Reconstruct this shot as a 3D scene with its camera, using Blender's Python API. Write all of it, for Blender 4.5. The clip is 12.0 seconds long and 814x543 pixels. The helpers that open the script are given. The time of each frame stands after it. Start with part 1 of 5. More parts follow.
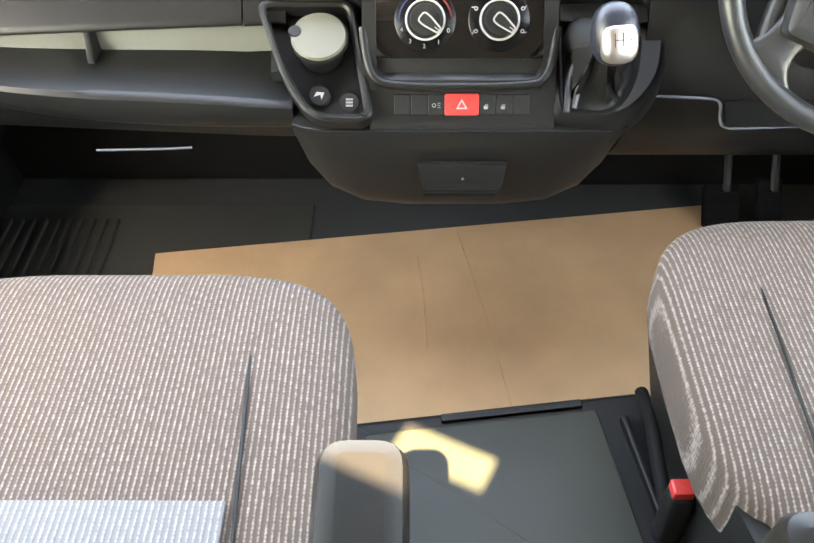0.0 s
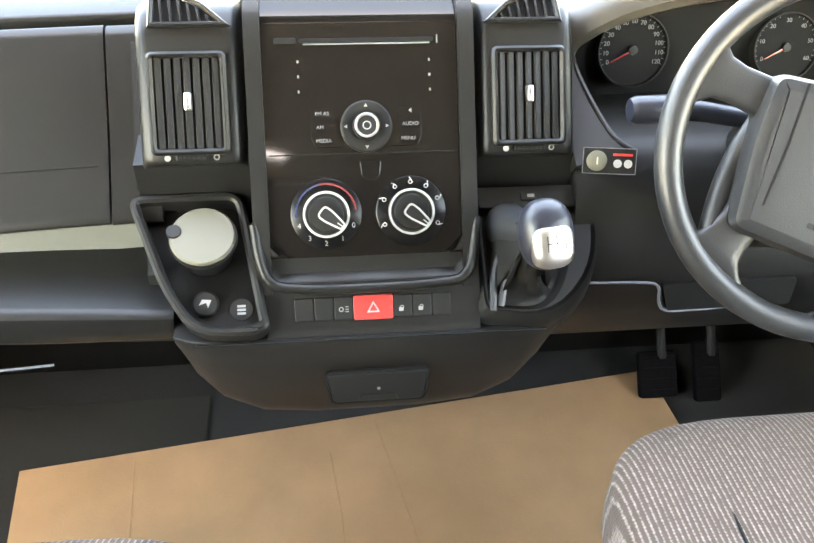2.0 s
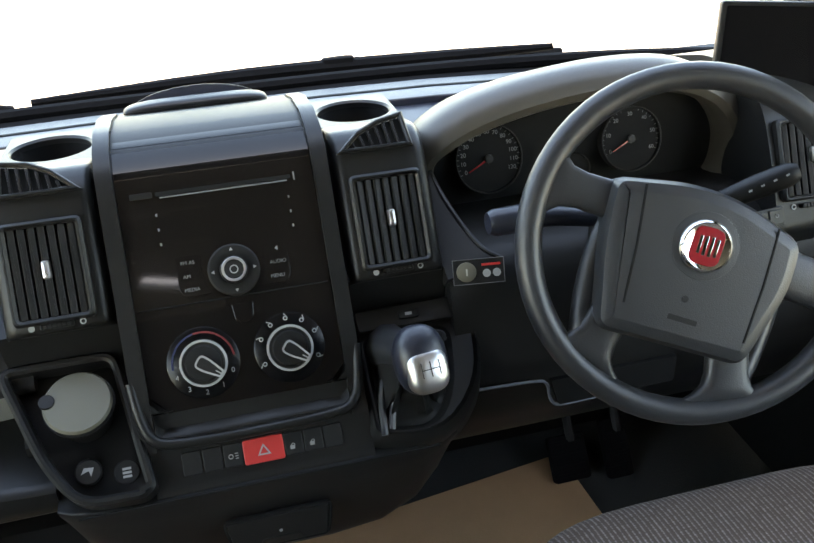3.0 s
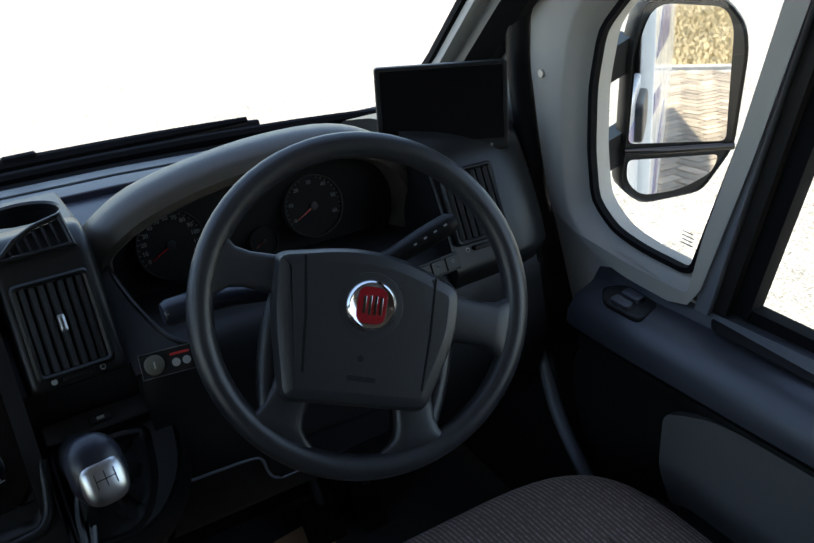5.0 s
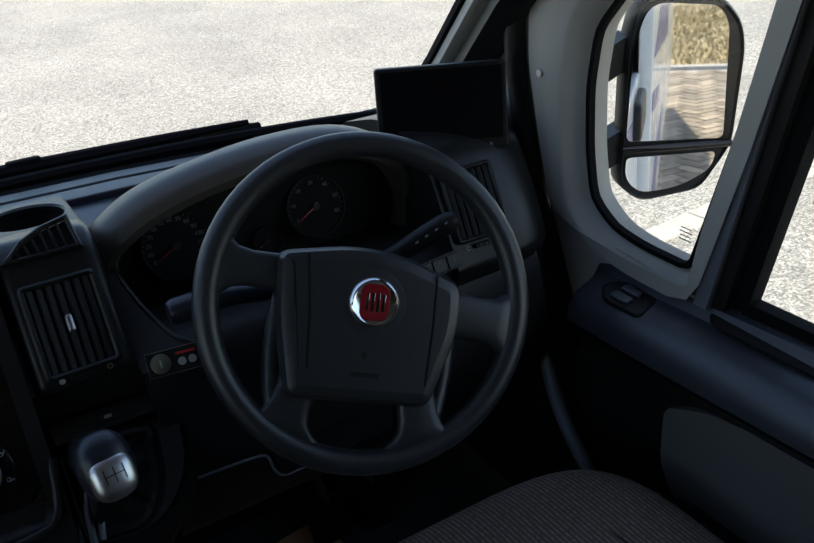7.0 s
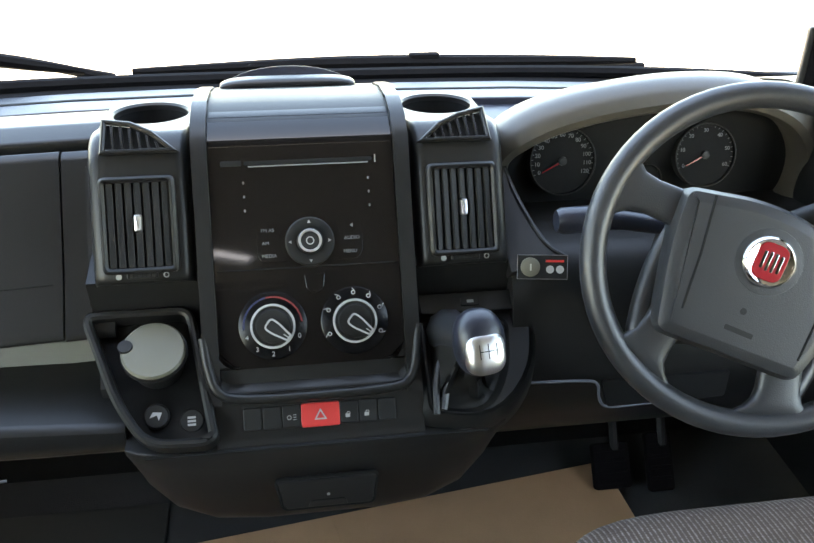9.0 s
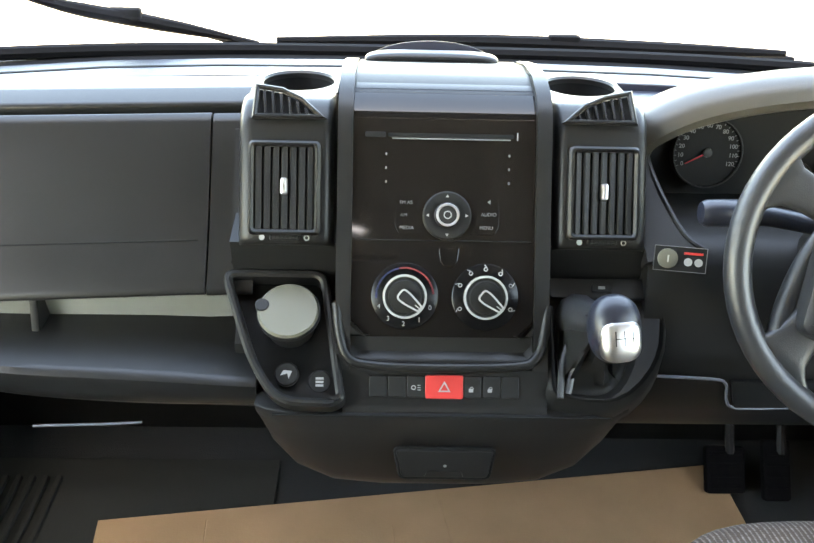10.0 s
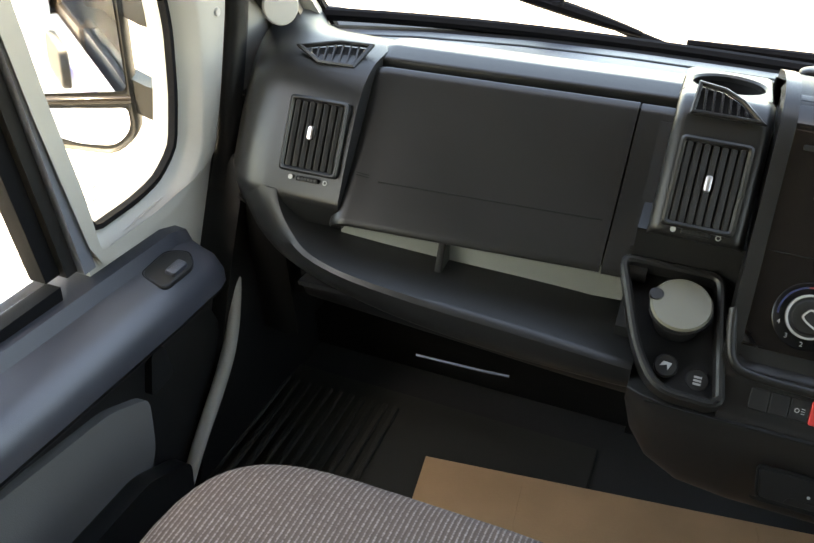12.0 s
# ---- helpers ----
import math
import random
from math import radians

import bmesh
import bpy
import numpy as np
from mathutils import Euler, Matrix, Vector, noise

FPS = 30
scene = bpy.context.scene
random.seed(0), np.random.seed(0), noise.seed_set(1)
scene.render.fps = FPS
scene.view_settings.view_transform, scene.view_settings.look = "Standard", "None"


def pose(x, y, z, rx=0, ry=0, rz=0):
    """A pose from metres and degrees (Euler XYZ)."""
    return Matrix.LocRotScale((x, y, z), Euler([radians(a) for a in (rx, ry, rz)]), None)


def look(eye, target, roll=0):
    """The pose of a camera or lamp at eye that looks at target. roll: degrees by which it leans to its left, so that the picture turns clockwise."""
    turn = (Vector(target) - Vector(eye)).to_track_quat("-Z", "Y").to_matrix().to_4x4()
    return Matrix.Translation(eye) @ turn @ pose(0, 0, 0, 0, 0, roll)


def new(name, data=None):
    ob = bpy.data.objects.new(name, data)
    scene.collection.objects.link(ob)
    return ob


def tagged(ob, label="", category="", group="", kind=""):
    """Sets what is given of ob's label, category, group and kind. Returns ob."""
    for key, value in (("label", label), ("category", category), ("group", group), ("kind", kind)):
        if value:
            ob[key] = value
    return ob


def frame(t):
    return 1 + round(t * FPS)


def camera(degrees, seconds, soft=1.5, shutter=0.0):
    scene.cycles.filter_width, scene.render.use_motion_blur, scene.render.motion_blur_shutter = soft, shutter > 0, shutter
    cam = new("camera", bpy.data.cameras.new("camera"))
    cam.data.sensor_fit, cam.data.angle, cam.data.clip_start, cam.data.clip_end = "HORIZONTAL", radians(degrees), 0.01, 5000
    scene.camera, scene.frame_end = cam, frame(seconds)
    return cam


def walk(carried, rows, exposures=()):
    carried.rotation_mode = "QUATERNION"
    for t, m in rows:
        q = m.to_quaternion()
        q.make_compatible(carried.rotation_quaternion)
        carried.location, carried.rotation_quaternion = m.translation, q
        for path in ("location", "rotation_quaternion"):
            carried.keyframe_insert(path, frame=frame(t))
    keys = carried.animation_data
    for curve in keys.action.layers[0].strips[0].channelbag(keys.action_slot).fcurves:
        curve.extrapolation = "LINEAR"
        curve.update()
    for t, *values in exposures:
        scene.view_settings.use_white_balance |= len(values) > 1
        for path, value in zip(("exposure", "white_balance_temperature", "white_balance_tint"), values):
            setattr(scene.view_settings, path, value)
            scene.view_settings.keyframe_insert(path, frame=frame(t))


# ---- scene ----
cam = camera(51.3, 12.0)
METRES, EYE, TILT, LEAN, TURN = 0.9, 1.115, -44.0, 0.0, 0.0
ROWS = [
    (0.0, 0.0, 0.0, 0.0, 0.0, 0.0, -0.0),
    (0.5, -0.0038, 0.0482, 0.0376, -1.03, 2.81, 0.39),
    (1.0, -0.0018, 0.1057, 0.0715, -1.85, 4.28, 0.92),
    (1.5, 0.0023, 0.166, 0.1148, -2.53, 5.11, 1.28),
    (2.0, 0.0124, 0.1857, 0.16, -5.66, 7.33, 3.33),
    (2.5, 0.033, 0.1793, 0.191, -7.17, 9.96, 7.04),
    (3.0, 0.0788, 0.1628, 0.2156, -9.46, 12.2, 11.67),
    (3.5, 0.1224, 0.1501, 0.221, -12.89, 13.14, 15.52),
    (5.5, 0.2423, 0.0939, 0.1891, -23.32, 11.87, 24.74),
    (6.0, 0.2465, 0.0884, 0.1872, -24.34, 11.63, 25.41),
    (6.5, 0.2424, 0.0877, 0.1857, -24.13, 11.7, 25.28),
    (7.0, 0.2159, 0.0942, 0.1862, -21.22, 12.53, 23.86),
    (7.5, 0.1761, 0.1051, 0.189, -16.66, 13.72, 20.63),
    (9.5, 0.0252, 0.1284, 0.176, -4.3, 12.4, 1.61),
    (10.0, 0.0013, 0.1251, 0.1695, -1.56, 12.09, -0.58),
    (10.5, -0.0412, 0.1186, 0.1513, 1.5, 11.59, -4.46),
    (11.0, -0.0901, 0.1054, 0.1319, 5.04, 11.06, -8.84),
    (11.5, -0.1423, 0.0828, 0.1151, 9.21, 10.43, -13.06),
    (12.0, -0.183, 0.0602, 0.0959, 13.29, 10.01, -16.28),
]
EXPOSURES = [(0.0, 5.7, 11200, 14), (0.5, 6.05, 11400, 14), (1.5, 6.0, 11300, 14), (2.0, 5.85, 10800, 13), (2.5, 5.2, 10200, 12), (3.0, 3.85, 8900, 11), (3.5, 3.4, 8000, 10), (5.5, 1.45, 6900, 10), (6.0, 1.15, 6850, 10), (6.5, 1.2, 6850, 10), (7.5, 1.35, 6700, 10), (9.5, 5.0, 9400, 10), (10.5, 5.1, 9600, 10), (11.0, 5.1, 9800, 10), (12.0, 4.0, 10000, 12)]
walk(cam, [(t, pose(0, 0, EYE, TILT, LEAN, TURN) @ pose(METRES * x, METRES * y, METRES * z, 90 + pitch, roll, yaw)) for t, x, y, z, yaw, pitch, roll in ROWS],
     exposures=EXPOSURES)

# ---- light: high sun from behind on the passenger side, clear sky ----
SUN = Vector((-0.10, -0.55, 0.83)).normalized()
world = bpy.data.worlds.new("sky")
scene.world = world
world.use_nodes = True
sky = world.node_tree.nodes.new("ShaderNodeTexSky")
sky.sky_type, sky.sun_disc = "NISHITA", False
sky.sun_elevation = math.asin(SUN.z)
sky.sun_rotation = math.atan2(SUN.x, SUN.y)
world.node_tree.nodes["Background"].inputs["Strength"].default_value = 0.15
world.node_tree.links.new(sky.outputs[0], world.node_tree.nodes["Background"].inputs["Color"])
sun = new("sun", bpy.data.lights.new("sun", "SUN"))
sun.data.energy, sun.data.angle, sun.data.color = 3.4, radians(0.6), (1.0, 0.92, 0.80)
sun.matrix_world = look(SUN * 20, (0, 0, 0))


# ---- materials ----
def nodes_of(name):
    m = bpy.data.materials.new(name)
    m.use_nodes = True
    return m, m.node_tree, m.node_tree.nodes["Principled BSDF"]


def surface(name, base, rough=0.5, metal=0.0, vary=0.15, grain=900.0, bump=0.05, stain=6.0, coat=0.0, rvary=0.12, hard=0.25, spec=0.5):
    """A plain surface with fine grain relief and broad, faint unevenness in colour and gloss."""
    m, t, b = nodes_of(name)
    co = t.nodes.new("ShaderNodeTexCoord")
    big = t.nodes.new("ShaderNodeTexNoise")
    big.inputs["Scale"].default_value, big.inputs["Detail"].default_value = stain, 6
    fine = t.nodes.new("ShaderNodeTexNoise")
    fine.inputs["Scale"].default_value, fine.inputs["Detail"].default_value = grain, 2
    mix = t.nodes.new("ShaderNodeMixRGB")
    mix.inputs[1].default_value = (*[c * (1 - vary) for c in base], 1)
    mix.inputs[2].default_value = (*[min(1, c * (1 + vary)) for c in base], 1)
    con = t.nodes.new("ShaderNodeMapRange")
    con.inputs["From Min"].default_value, con.inputs["From Max"].default_value = 0.5 - hard, 0.5 + hard
    t.links.new(big.outputs[0], con.inputs["Value"])
    ro = t.nodes.new("ShaderNodeMapRange")
    ro.inputs["To Min"].default_value, ro.inputs["To Max"].default_value = max(0.02, rough - rvary), min(1, rough + rvary)
    bm_ = t.nodes.new("ShaderNodeBump")
    bm_.inputs["Strength"].default_value, bm_.inputs["Distance"].default_value = bump, 0.002
    for a, c in ((co.outputs["Object"], big.inputs["Vector"]), (co.outputs["Object"], fine.inputs["Vector"]), (con.outputs[0], mix.inputs[0]), (mix.outputs[0], b.inputs["Base Color"]),
                 (big.outputs[0], ro.inputs["Value"]), (ro.outputs[0], b.inputs["Roughness"]), (fine.outputs[0], bm_.inputs["Height"]), (bm_.outputs[0], b.inputs["Normal"])):
        t.links.new(a, c)
    b.inputs["Metallic"].default_value = metal
    b.inputs["Coat Weight"].default_value = coat
    b.inputs["Specular IOR Level"].default_value = spec
    return m


def cloth(name, dark=(0.078, 0.054, 0.042), light=(0.28, 0.235, 0.205)):
    """Brown-grey woven upholstery with pale ribs along the seat."""
    m, t, b = nodes_of(name)
    co = t.nodes.new("ShaderNodeTexCoord")
    wave = t.nodes.new("ShaderNodeTexWave")
    wave.bands_direction = "X"
    wave.inputs["Scale"].default_value, wave.inputs["Distortion"].default_value = 46, 0.9
    wave.inputs["Detail"].default_value, wave.inputs["Detail Scale"].default_value = 2, 14
    weave = t.nodes.new("ShaderNodeTexWave")
    weave.bands_direction = "Y"
    weave.inputs["Scale"].default_value, weave.inputs["Distortion"].default_value = 70, 3
    n = t.nodes.new("ShaderNodeTexNoise")
    n.inputs["Scale"].default_value, n.inputs["Detail"].default_value = 160, 4
    ramp = t.nodes.new("ShaderNodeValToRGB")
    ramp.color_ramp.elements[0].position, ramp.color_ramp.elements[0].color = 0.54, (*dark, 1)
    ramp.color_ramp.elements[1].position, ramp.color_ramp.elements[1].color = 0.92, (*light, 1)
    mul = t.nodes.new("ShaderNodeMath")
    mul.operation = "MULTIPLY_ADD"
    mul.inputs[1].default_value = 0.62
    sub = t.nodes.new("ShaderNodeMath")
    sub.operation = "MULTIPLY_ADD"
    sub.inputs[1].default_value, sub.inputs[2].default_value = 0.7, -0.25
    bp = t.nodes.new("ShaderNodeBump")
    bp.inputs["Strength"].default_value, bp.inputs["Distance"].default_value = 0.5, 0.003
    add = t.nodes.new("ShaderNodeMath")
    add.operation = "MULTIPLY_ADD"
    add.inputs[1].default_value = 0.10
    for a, c in ((co.outputs["Object"], wave.inputs["Vector"]), (co.outputs["Object"], weave.inputs["Vector"]), (co.outputs["Object"], n.inputs["Vector"]),
                 (n.outputs[0], sub.inputs[0]), (wave.outputs["Fac"], mul.inputs[0]), (sub.outputs[0], mul.inputs[2]), (weave.outputs["Fac"], add.inputs[0]), (mul.outputs[0], add.inputs[2]),
                 (add.outputs[0], ramp.inputs[0]), (ramp.outputs[0], b.inputs["Base Color"]), (add.outputs[0], bp.inputs["Height"]), (bp.outputs[0], b.inputs["Normal"])):
        t.links.new(a, c)
    b.inputs["Roughness"].default_value = 0.95
    b.inputs["Sheen Weight"].default_value = 0.04
    return m


def chippings(name):
    """Worn asphalt: pale and dark stone chippings in a warm grey binder, with broad worn patches."""
    m, t, b = nodes_of(name)
    co = t.nodes.new("ShaderNodeTexCoord")
    cell = t.nodes.new("ShaderNodeTexVoronoi")
    cell.inputs["Scale"].default_value = 110
    sep = t.nodes.new("ShaderNodeSeparateColor")
    grit = t.nodes.new("ShaderNodeTexNoise")
    grit.inputs["Scale"].default_value, grit.inputs["Detail"].default_value = 45, 8
    broad = t.nodes.new("ShaderNodeTexNoise")
    broad.inputs["Scale"].default_value, broad.inputs["Detail"].default_value = 1.3, 6
    ramp = t.nodes.new("ShaderNodeValToRGB")
    ramp.color_ramp.elements[0].position, ramp.color_ramp.elements[0].color = 0.20, (0.145, 0.138, 0.122, 1)
    ramp.color_ramp.elements[1].position, ramp.color_ramp.elements[1].color = 0.78, (0.48, 0.455, 0.405, 1)
    mid = ramp.color_ramp.elements.new(0.5)
    mid.color = (0.265, 0.253, 0.226, 1)
    mix = t.nodes.new("ShaderNodeMixRGB")
    mix.blend_type = "OVERLAY"
    mix.inputs[0].default_value = 0.3
    mean = t.nodes.new("ShaderNodeMath")
    mean.operation = "MULTIPLY_ADD"
    mean.inputs[1].default_value = 0.55
    half = t.nodes.new("ShaderNodeMath")
    half.operation = "MULTIPLY"
    half.inputs[1].default_value = 0.45
    bp = t.nodes.new("ShaderNodeBump")
    bp.inputs["Strength"].default_value, bp.inputs["Distance"].default_value = 0.5, 0.003
    for a, c in ((co.outputs["Object"], cell.inputs["Vector"]), (co.outputs["Object"], grit.inputs["Vector"]), (co.outputs["Object"], broad.inputs["Vector"]), (cell.outputs["Color"], sep.inputs[0]),
                 (grit.outputs[0], half.inputs[0]), (sep.outputs[0], mean.inputs[0]), (half.outputs[0], mean.inputs[2]), (mean.outputs[0], ramp.inputs[0]), (ramp.outputs[0], mix.inputs[1]),
                 (broad.outputs[0], mix.inputs[2]), (mix.outputs[0], b.inputs["Base Color"]), (cell.outputs["Distance"], bp.inputs["Height"]), (bp.outputs[0], b.inputs["Normal"])):
        t.links.new(a, c)
    b.inputs["Roughness"].default_value = 0.9
    return m


def pane(name, tint=(1, 1, 1), gloss=0.06):
    m = bpy.data.materials.new(name)
    m.use_nodes = True
    t = m.node_tree
    t.nodes.clear()
    out, mix = t.nodes.new("ShaderNodeOutputMaterial"), t.nodes.new("ShaderNodeMixShader")
    tr, gl = t.nodes.new("ShaderNodeBsdfTransparent"), t.nodes.new("ShaderNodeBsdfGlossy")
    tr.inputs[0].default_value = (*tint, 1)
    gl.inputs["Roughness"].default_value = 0.02
    mix.inputs[0].default_value = gloss
    t.links.new(tr.outputs[0], mix.inputs[1])
    t.links.new(gl.outputs[0], mix.inputs[2])
    t.links.new(mix.outputs[0], out.inputs[0])
    return m


DASH = surface("dash_plastic", (0.0105, 0.0105, 0.0102), 0.33, bump=0.12, spec=0.28, rvary=0.04)
DARK = surface("dark_plastic", (0.011, 0.011, 0.0108), 0.45, bump=0.1, spec=0.25, rvary=0.05)
# near-black; in vents, cup wells and the shelf it stands for shade
BLACK = surface("black_recess", (0.006, 0.006, 0.006), 0.8, spec=0.2)
RUBBER = surface("black_rubber", (0.004, 0.004, 0.0045), 0.85, spec=0.1)
TRAYP = surface("tray_plastic", (0.012, 0.014, 0.022), 0.34, bump=0.12, spec=0.45, rvary=0.04)
PIANO = surface("gloss_black_panel", (0.007, 0.006, 0.0055), 0.05, rvary=0.02, bump=0.0, spec=0.32)
SCREEN = surface("dark_screen", (0.004, 0.004, 0.0045), 0.22, rvary=0.03, bump=0.0, spec=0.2)
SATIN = surface("satin_silver", (0.62, 0.62, 0.62), 0.34, 1.0, vary=0.06)
CHROME = surface("chrome", (0.8, 0.8, 0.8), 0.08, 1.0, rvary=0.03, bump=0)
WHITE = surface("white_print", (0.30, 0.30, 0.285), 0.6, vary=0.05)
GREYPRINT = surface("grey_print", (0.13, 0.13, 0.13), 0.6, vary=0.05)
RED = surface("red_button", (0.46, 0.03, 0.027), 0.4, vary=0.08)
REDPAINT = surface("dark_red_enamel", (0.25, 0.01, 0.015), 0.25, vary=0.1)
BLUEP = surface("blue_print", (0.010, 0.016, 0.06), 0.6)
REDP = surface("red_print", (0.16, 0.012, 0.012), 0.6)
CREAM = surface("cream_trim", (0.50, 0.48, 0.43), 0.6, vary=0.06, bump=0.08)
GREYTRIM = surface("grey_trim", (0.34, 0.325, 0.288), 0.55, vary=0.06, bump=0.08)
LIDGREY = surface("khaki_grey_plastic", (0.092, 0.086, 0.062), 0.5, vary=0.05)
CARD = surface("cardboard", (0.44, 0.275, 0.155), 0.85, vary=0.13, stain=7, grain=300, bump=0.15)
MAT = surface("rubber_mat", (0.024, 0.026, 0.024), 0.65, bump=0.2)
LIDP = surface("box_lid_plastic", (0.026, 0.029, 0.020), 0.45, bump=0.1, spec=0.3)
CARPET = surface("cab_carpet", (0.024, 0.027, 0.029), 0.95, grain=500, bump=0.5)
WHEELP = surface("wheel_leather", (0.020, 0.021, 0.023), 0.36, bump=0.15, grain=700, spec=0.55, rvary=0.05)
CLOTH = cloth("striped_upholstery")
PALECLOTH = cloth("pale_upholstery", (0.14, 0.14, 0.142), (0.30, 0.30, 0.305))
ASPHALT = chippings("asphalt")
KERB = surface("concrete_kerb", (0.42, 0.40, 0.36), 0.9, vary=0.15, stain=20, grain=200, bump=0.3)
BRICKP = surface("brick_paving", (0.30, 0.245, 0.18), 0.9, vary=0.28, stain=14, grain=200, bump=0.3)
bt = BRICKP.node_tree
tone, pick, lift = bt.nodes.new("ShaderNodeHueSaturation"), bt.nodes.new("ShaderNodeObjectInfo"), bt.nodes.new("ShaderNodeMapRange")
lift.inputs["To Min"].default_value, lift.inputs["To Max"].default_value = 0.6, 1.3
base_in = bt.nodes["Principled BSDF"].inputs["Base Color"]
bt.links.new(base_in.links[0].from_socket, tone.inputs["Color"])
bt.links.new(pick.outputs["Random"], lift.inputs["Value"])
bt.links.new(lift.outputs[0], tone.inputs["Value"])
bt.links.new(tone.outputs[0], base_in)
IRON = surface("rusty_iron", (0.17, 0.115, 0.085), 0.8, vary=0.3, stain=30, grain=200, bump=0.3)
GRASS = surface("grass", (0.34, 0.27, 0.14), 0.95, vary=0.4, stain=8, grain=150, bump=0.6)
PAINT = surface("white_paint", (0.78, 0.78, 0.77), 0.25, vary=0.03, coat=0.4, bump=0)
BLUEPAINT = surface("blue_decal", (0.02, 0.035, 0.20), 0.3, vary=0.05, bump=0)
WOOD = surface("brown_woodgrain", (0.10, 0.058, 0.032), 0.5, vary=0.3, stain=5)
# pale base stands for light reflected by the shelf's back wall
SHELF_SHEEN = surface("shelf_reflection", (0.19, 0.19, 0.165), 0.22, vary=0.10)
# dash plastic made paler and browner for the light on the hood
HOOD_LIT = surface("hood_plastic_lit", (0.050, 0.044, 0.035), 0.40, rvary=0.04, vary=0.05, bump=0.15)
# blue in this base colour stands for sky reflected on the ledge
DOOR_SKY = surface("door_plastic_sky_tint", (0.032, 0.034, 0.042), 0.36, vary=0.06, bump=0.15, rvary=0.05, spec=0.6)
POCKET = surface("pocket_cloth", (0.10, 0.098, 0.094), 0.8, vary=0.08, grain=600, bump=0.2)
EDGE = surface("blue_grey_edge", (0.11, 0.12, 0.14), 0.5, vary=0.08)
LINING = surface("wall_lining", (0.13, 0.125, 0.115), 0.85, vary=0.08)
GLASS = pane("window_glass", (0.96, 0.98, 0.97), 0.04)
DIALGLASS = pane("dial_glass", (1, 1, 1), 0.04)
MIRROR = surface("mirror_silver", (0.9, 0.9, 0.9), 0.02, 1.0, vary=0.0, rvary=0.0, bump=0)


# ---- builders ----
def finish(bm, m=None):
    if m is not None:
        bm.transform(m)
    bmesh.ops.recalc_face_normals(bm, faces=bm.faces)
    for f in bm.faces:
        f.smooth = True
    for e in bm.edges:
        if len(e.link_faces) != 2 or e.calc_face_angle(0) > radians(38):
            e.smooth = False
    return bm


def thing(name, place, label, category, group="", kind=""):
    ob = new(name)
    ob.location = place
    ob.empty_display_size = 0.05
    return tagged(ob, label, category, group, kind)


def part(name, bm, material, parent=None, label="", m=None):
    finish(bm, m)
    me = bpy.data.meshes.new(name)
    bm.to_mesh(me)
    bm.free()
    me.materials.append(material)
    ob = new(name, me)
    if parent is not None:
        ob.parent = parent
        top = parent
        place = Matrix.Translation(top.location)
        while top.parent is not None:
            top = top.parent
            place = Matrix.Translation(top.location) if top.parent is None else place
        ob.matrix_parent_inverse = place.inverted() if parent.parent is None else Matrix.Identity(4)
    if label:
        ob["label"] = label
    return ob


def rounded(points, r, n=5):
    """A polygon with its corners rounded."""
    out, k = [], len(points)
    for i in range(k):
        p, a, c = Vector(points[i]), Vector(points[i - 1]), Vector(points[(i + 1) % k])
        ri = r[i] if isinstance(r, (list, tuple)) else r
        u, v = (a - p), (c - p)
        d = min(ri, u.length * 0.49, v.length * 0.49)
        if d < 1e-6:
            out.append(tuple(p))
            continue
        s, e = p + u.normalized() * d, p + v.normalized() * d
        for j in range(n + 1):
            t = j / n
            q = s * (1 - t) ** 2 + p * 2 * t * (1 - t) + e * t * t
            out.append(tuple(q))
    return out


def rect(w, h, r=0.0, cx=0.0, cy=0.0):
    pts = [(cx - w / 2, cy - h / 2), (cx + w / 2, cy - h / 2), (cx + w / 2, cy + h / 2), (cx - w / 2, cy + h / 2)]
    return rounded(pts, r) if r else pts


def circle(r, n=32, cx=0.0, cy=0.0):
    return [(cx + r * math.cos(2 * math.pi * i / n), cy + r * math.sin(2 * math.pi * i / n)) for i in range(n)]


def inset(poly, d):
    """The polygon (counterclockwise) moved inwards by d."""
    k, out = len(poly), []
    area = sum(poly[i - 1][0] * poly[i][1] - poly[i][0] * poly[i - 1][1] for i in range(k))
    s = 1 if area > 0 else -1
    for i in range(k):
        p, a, c = Vector(poly[i]), Vector(poly[i - 1]), Vector(poly[(i + 1) % k])
        e1, e2 = (p - a), (c - p)
        e1 = e1.normalized() if e1.length > 1e-9 else e2.normalized()
        e2 = e2.normalized() if e2.length > 1e-9 else e1
        nrm = Vector((-(e1.y + e2.y), e1.x + e2.x)) * s
        if nrm.length < 1e-6:
            nrm = Vector((-e1.y, e1.x)) * s
        nrm.normalize()
        cosv = max(0.4, nrm.dot(Vector((-e1.y, e1.x)) * s))
        out.append(tuple(p + nrm * d / cosv))
    return out


def loops(rings, cap0=True, cap1=True, closed=True):
    """A skin over rings of points of one length."""
    bm = bmesh.new()
    vs = [[bm.verts.new(p) for p in ring] for ring in rings]
    k = len(rings[0])
    for a, b in zip(vs, vs[1:]):
        for i in range(k if closed else k - 1):
            j = (i + 1) % k
            bm.faces.new((a[i], a[j], b[j], b[i]))
    if cap0:
        bm.faces.new(vs[0][::-1])
    if cap1:
        bm.faces.new(vs[-1])
    return bm


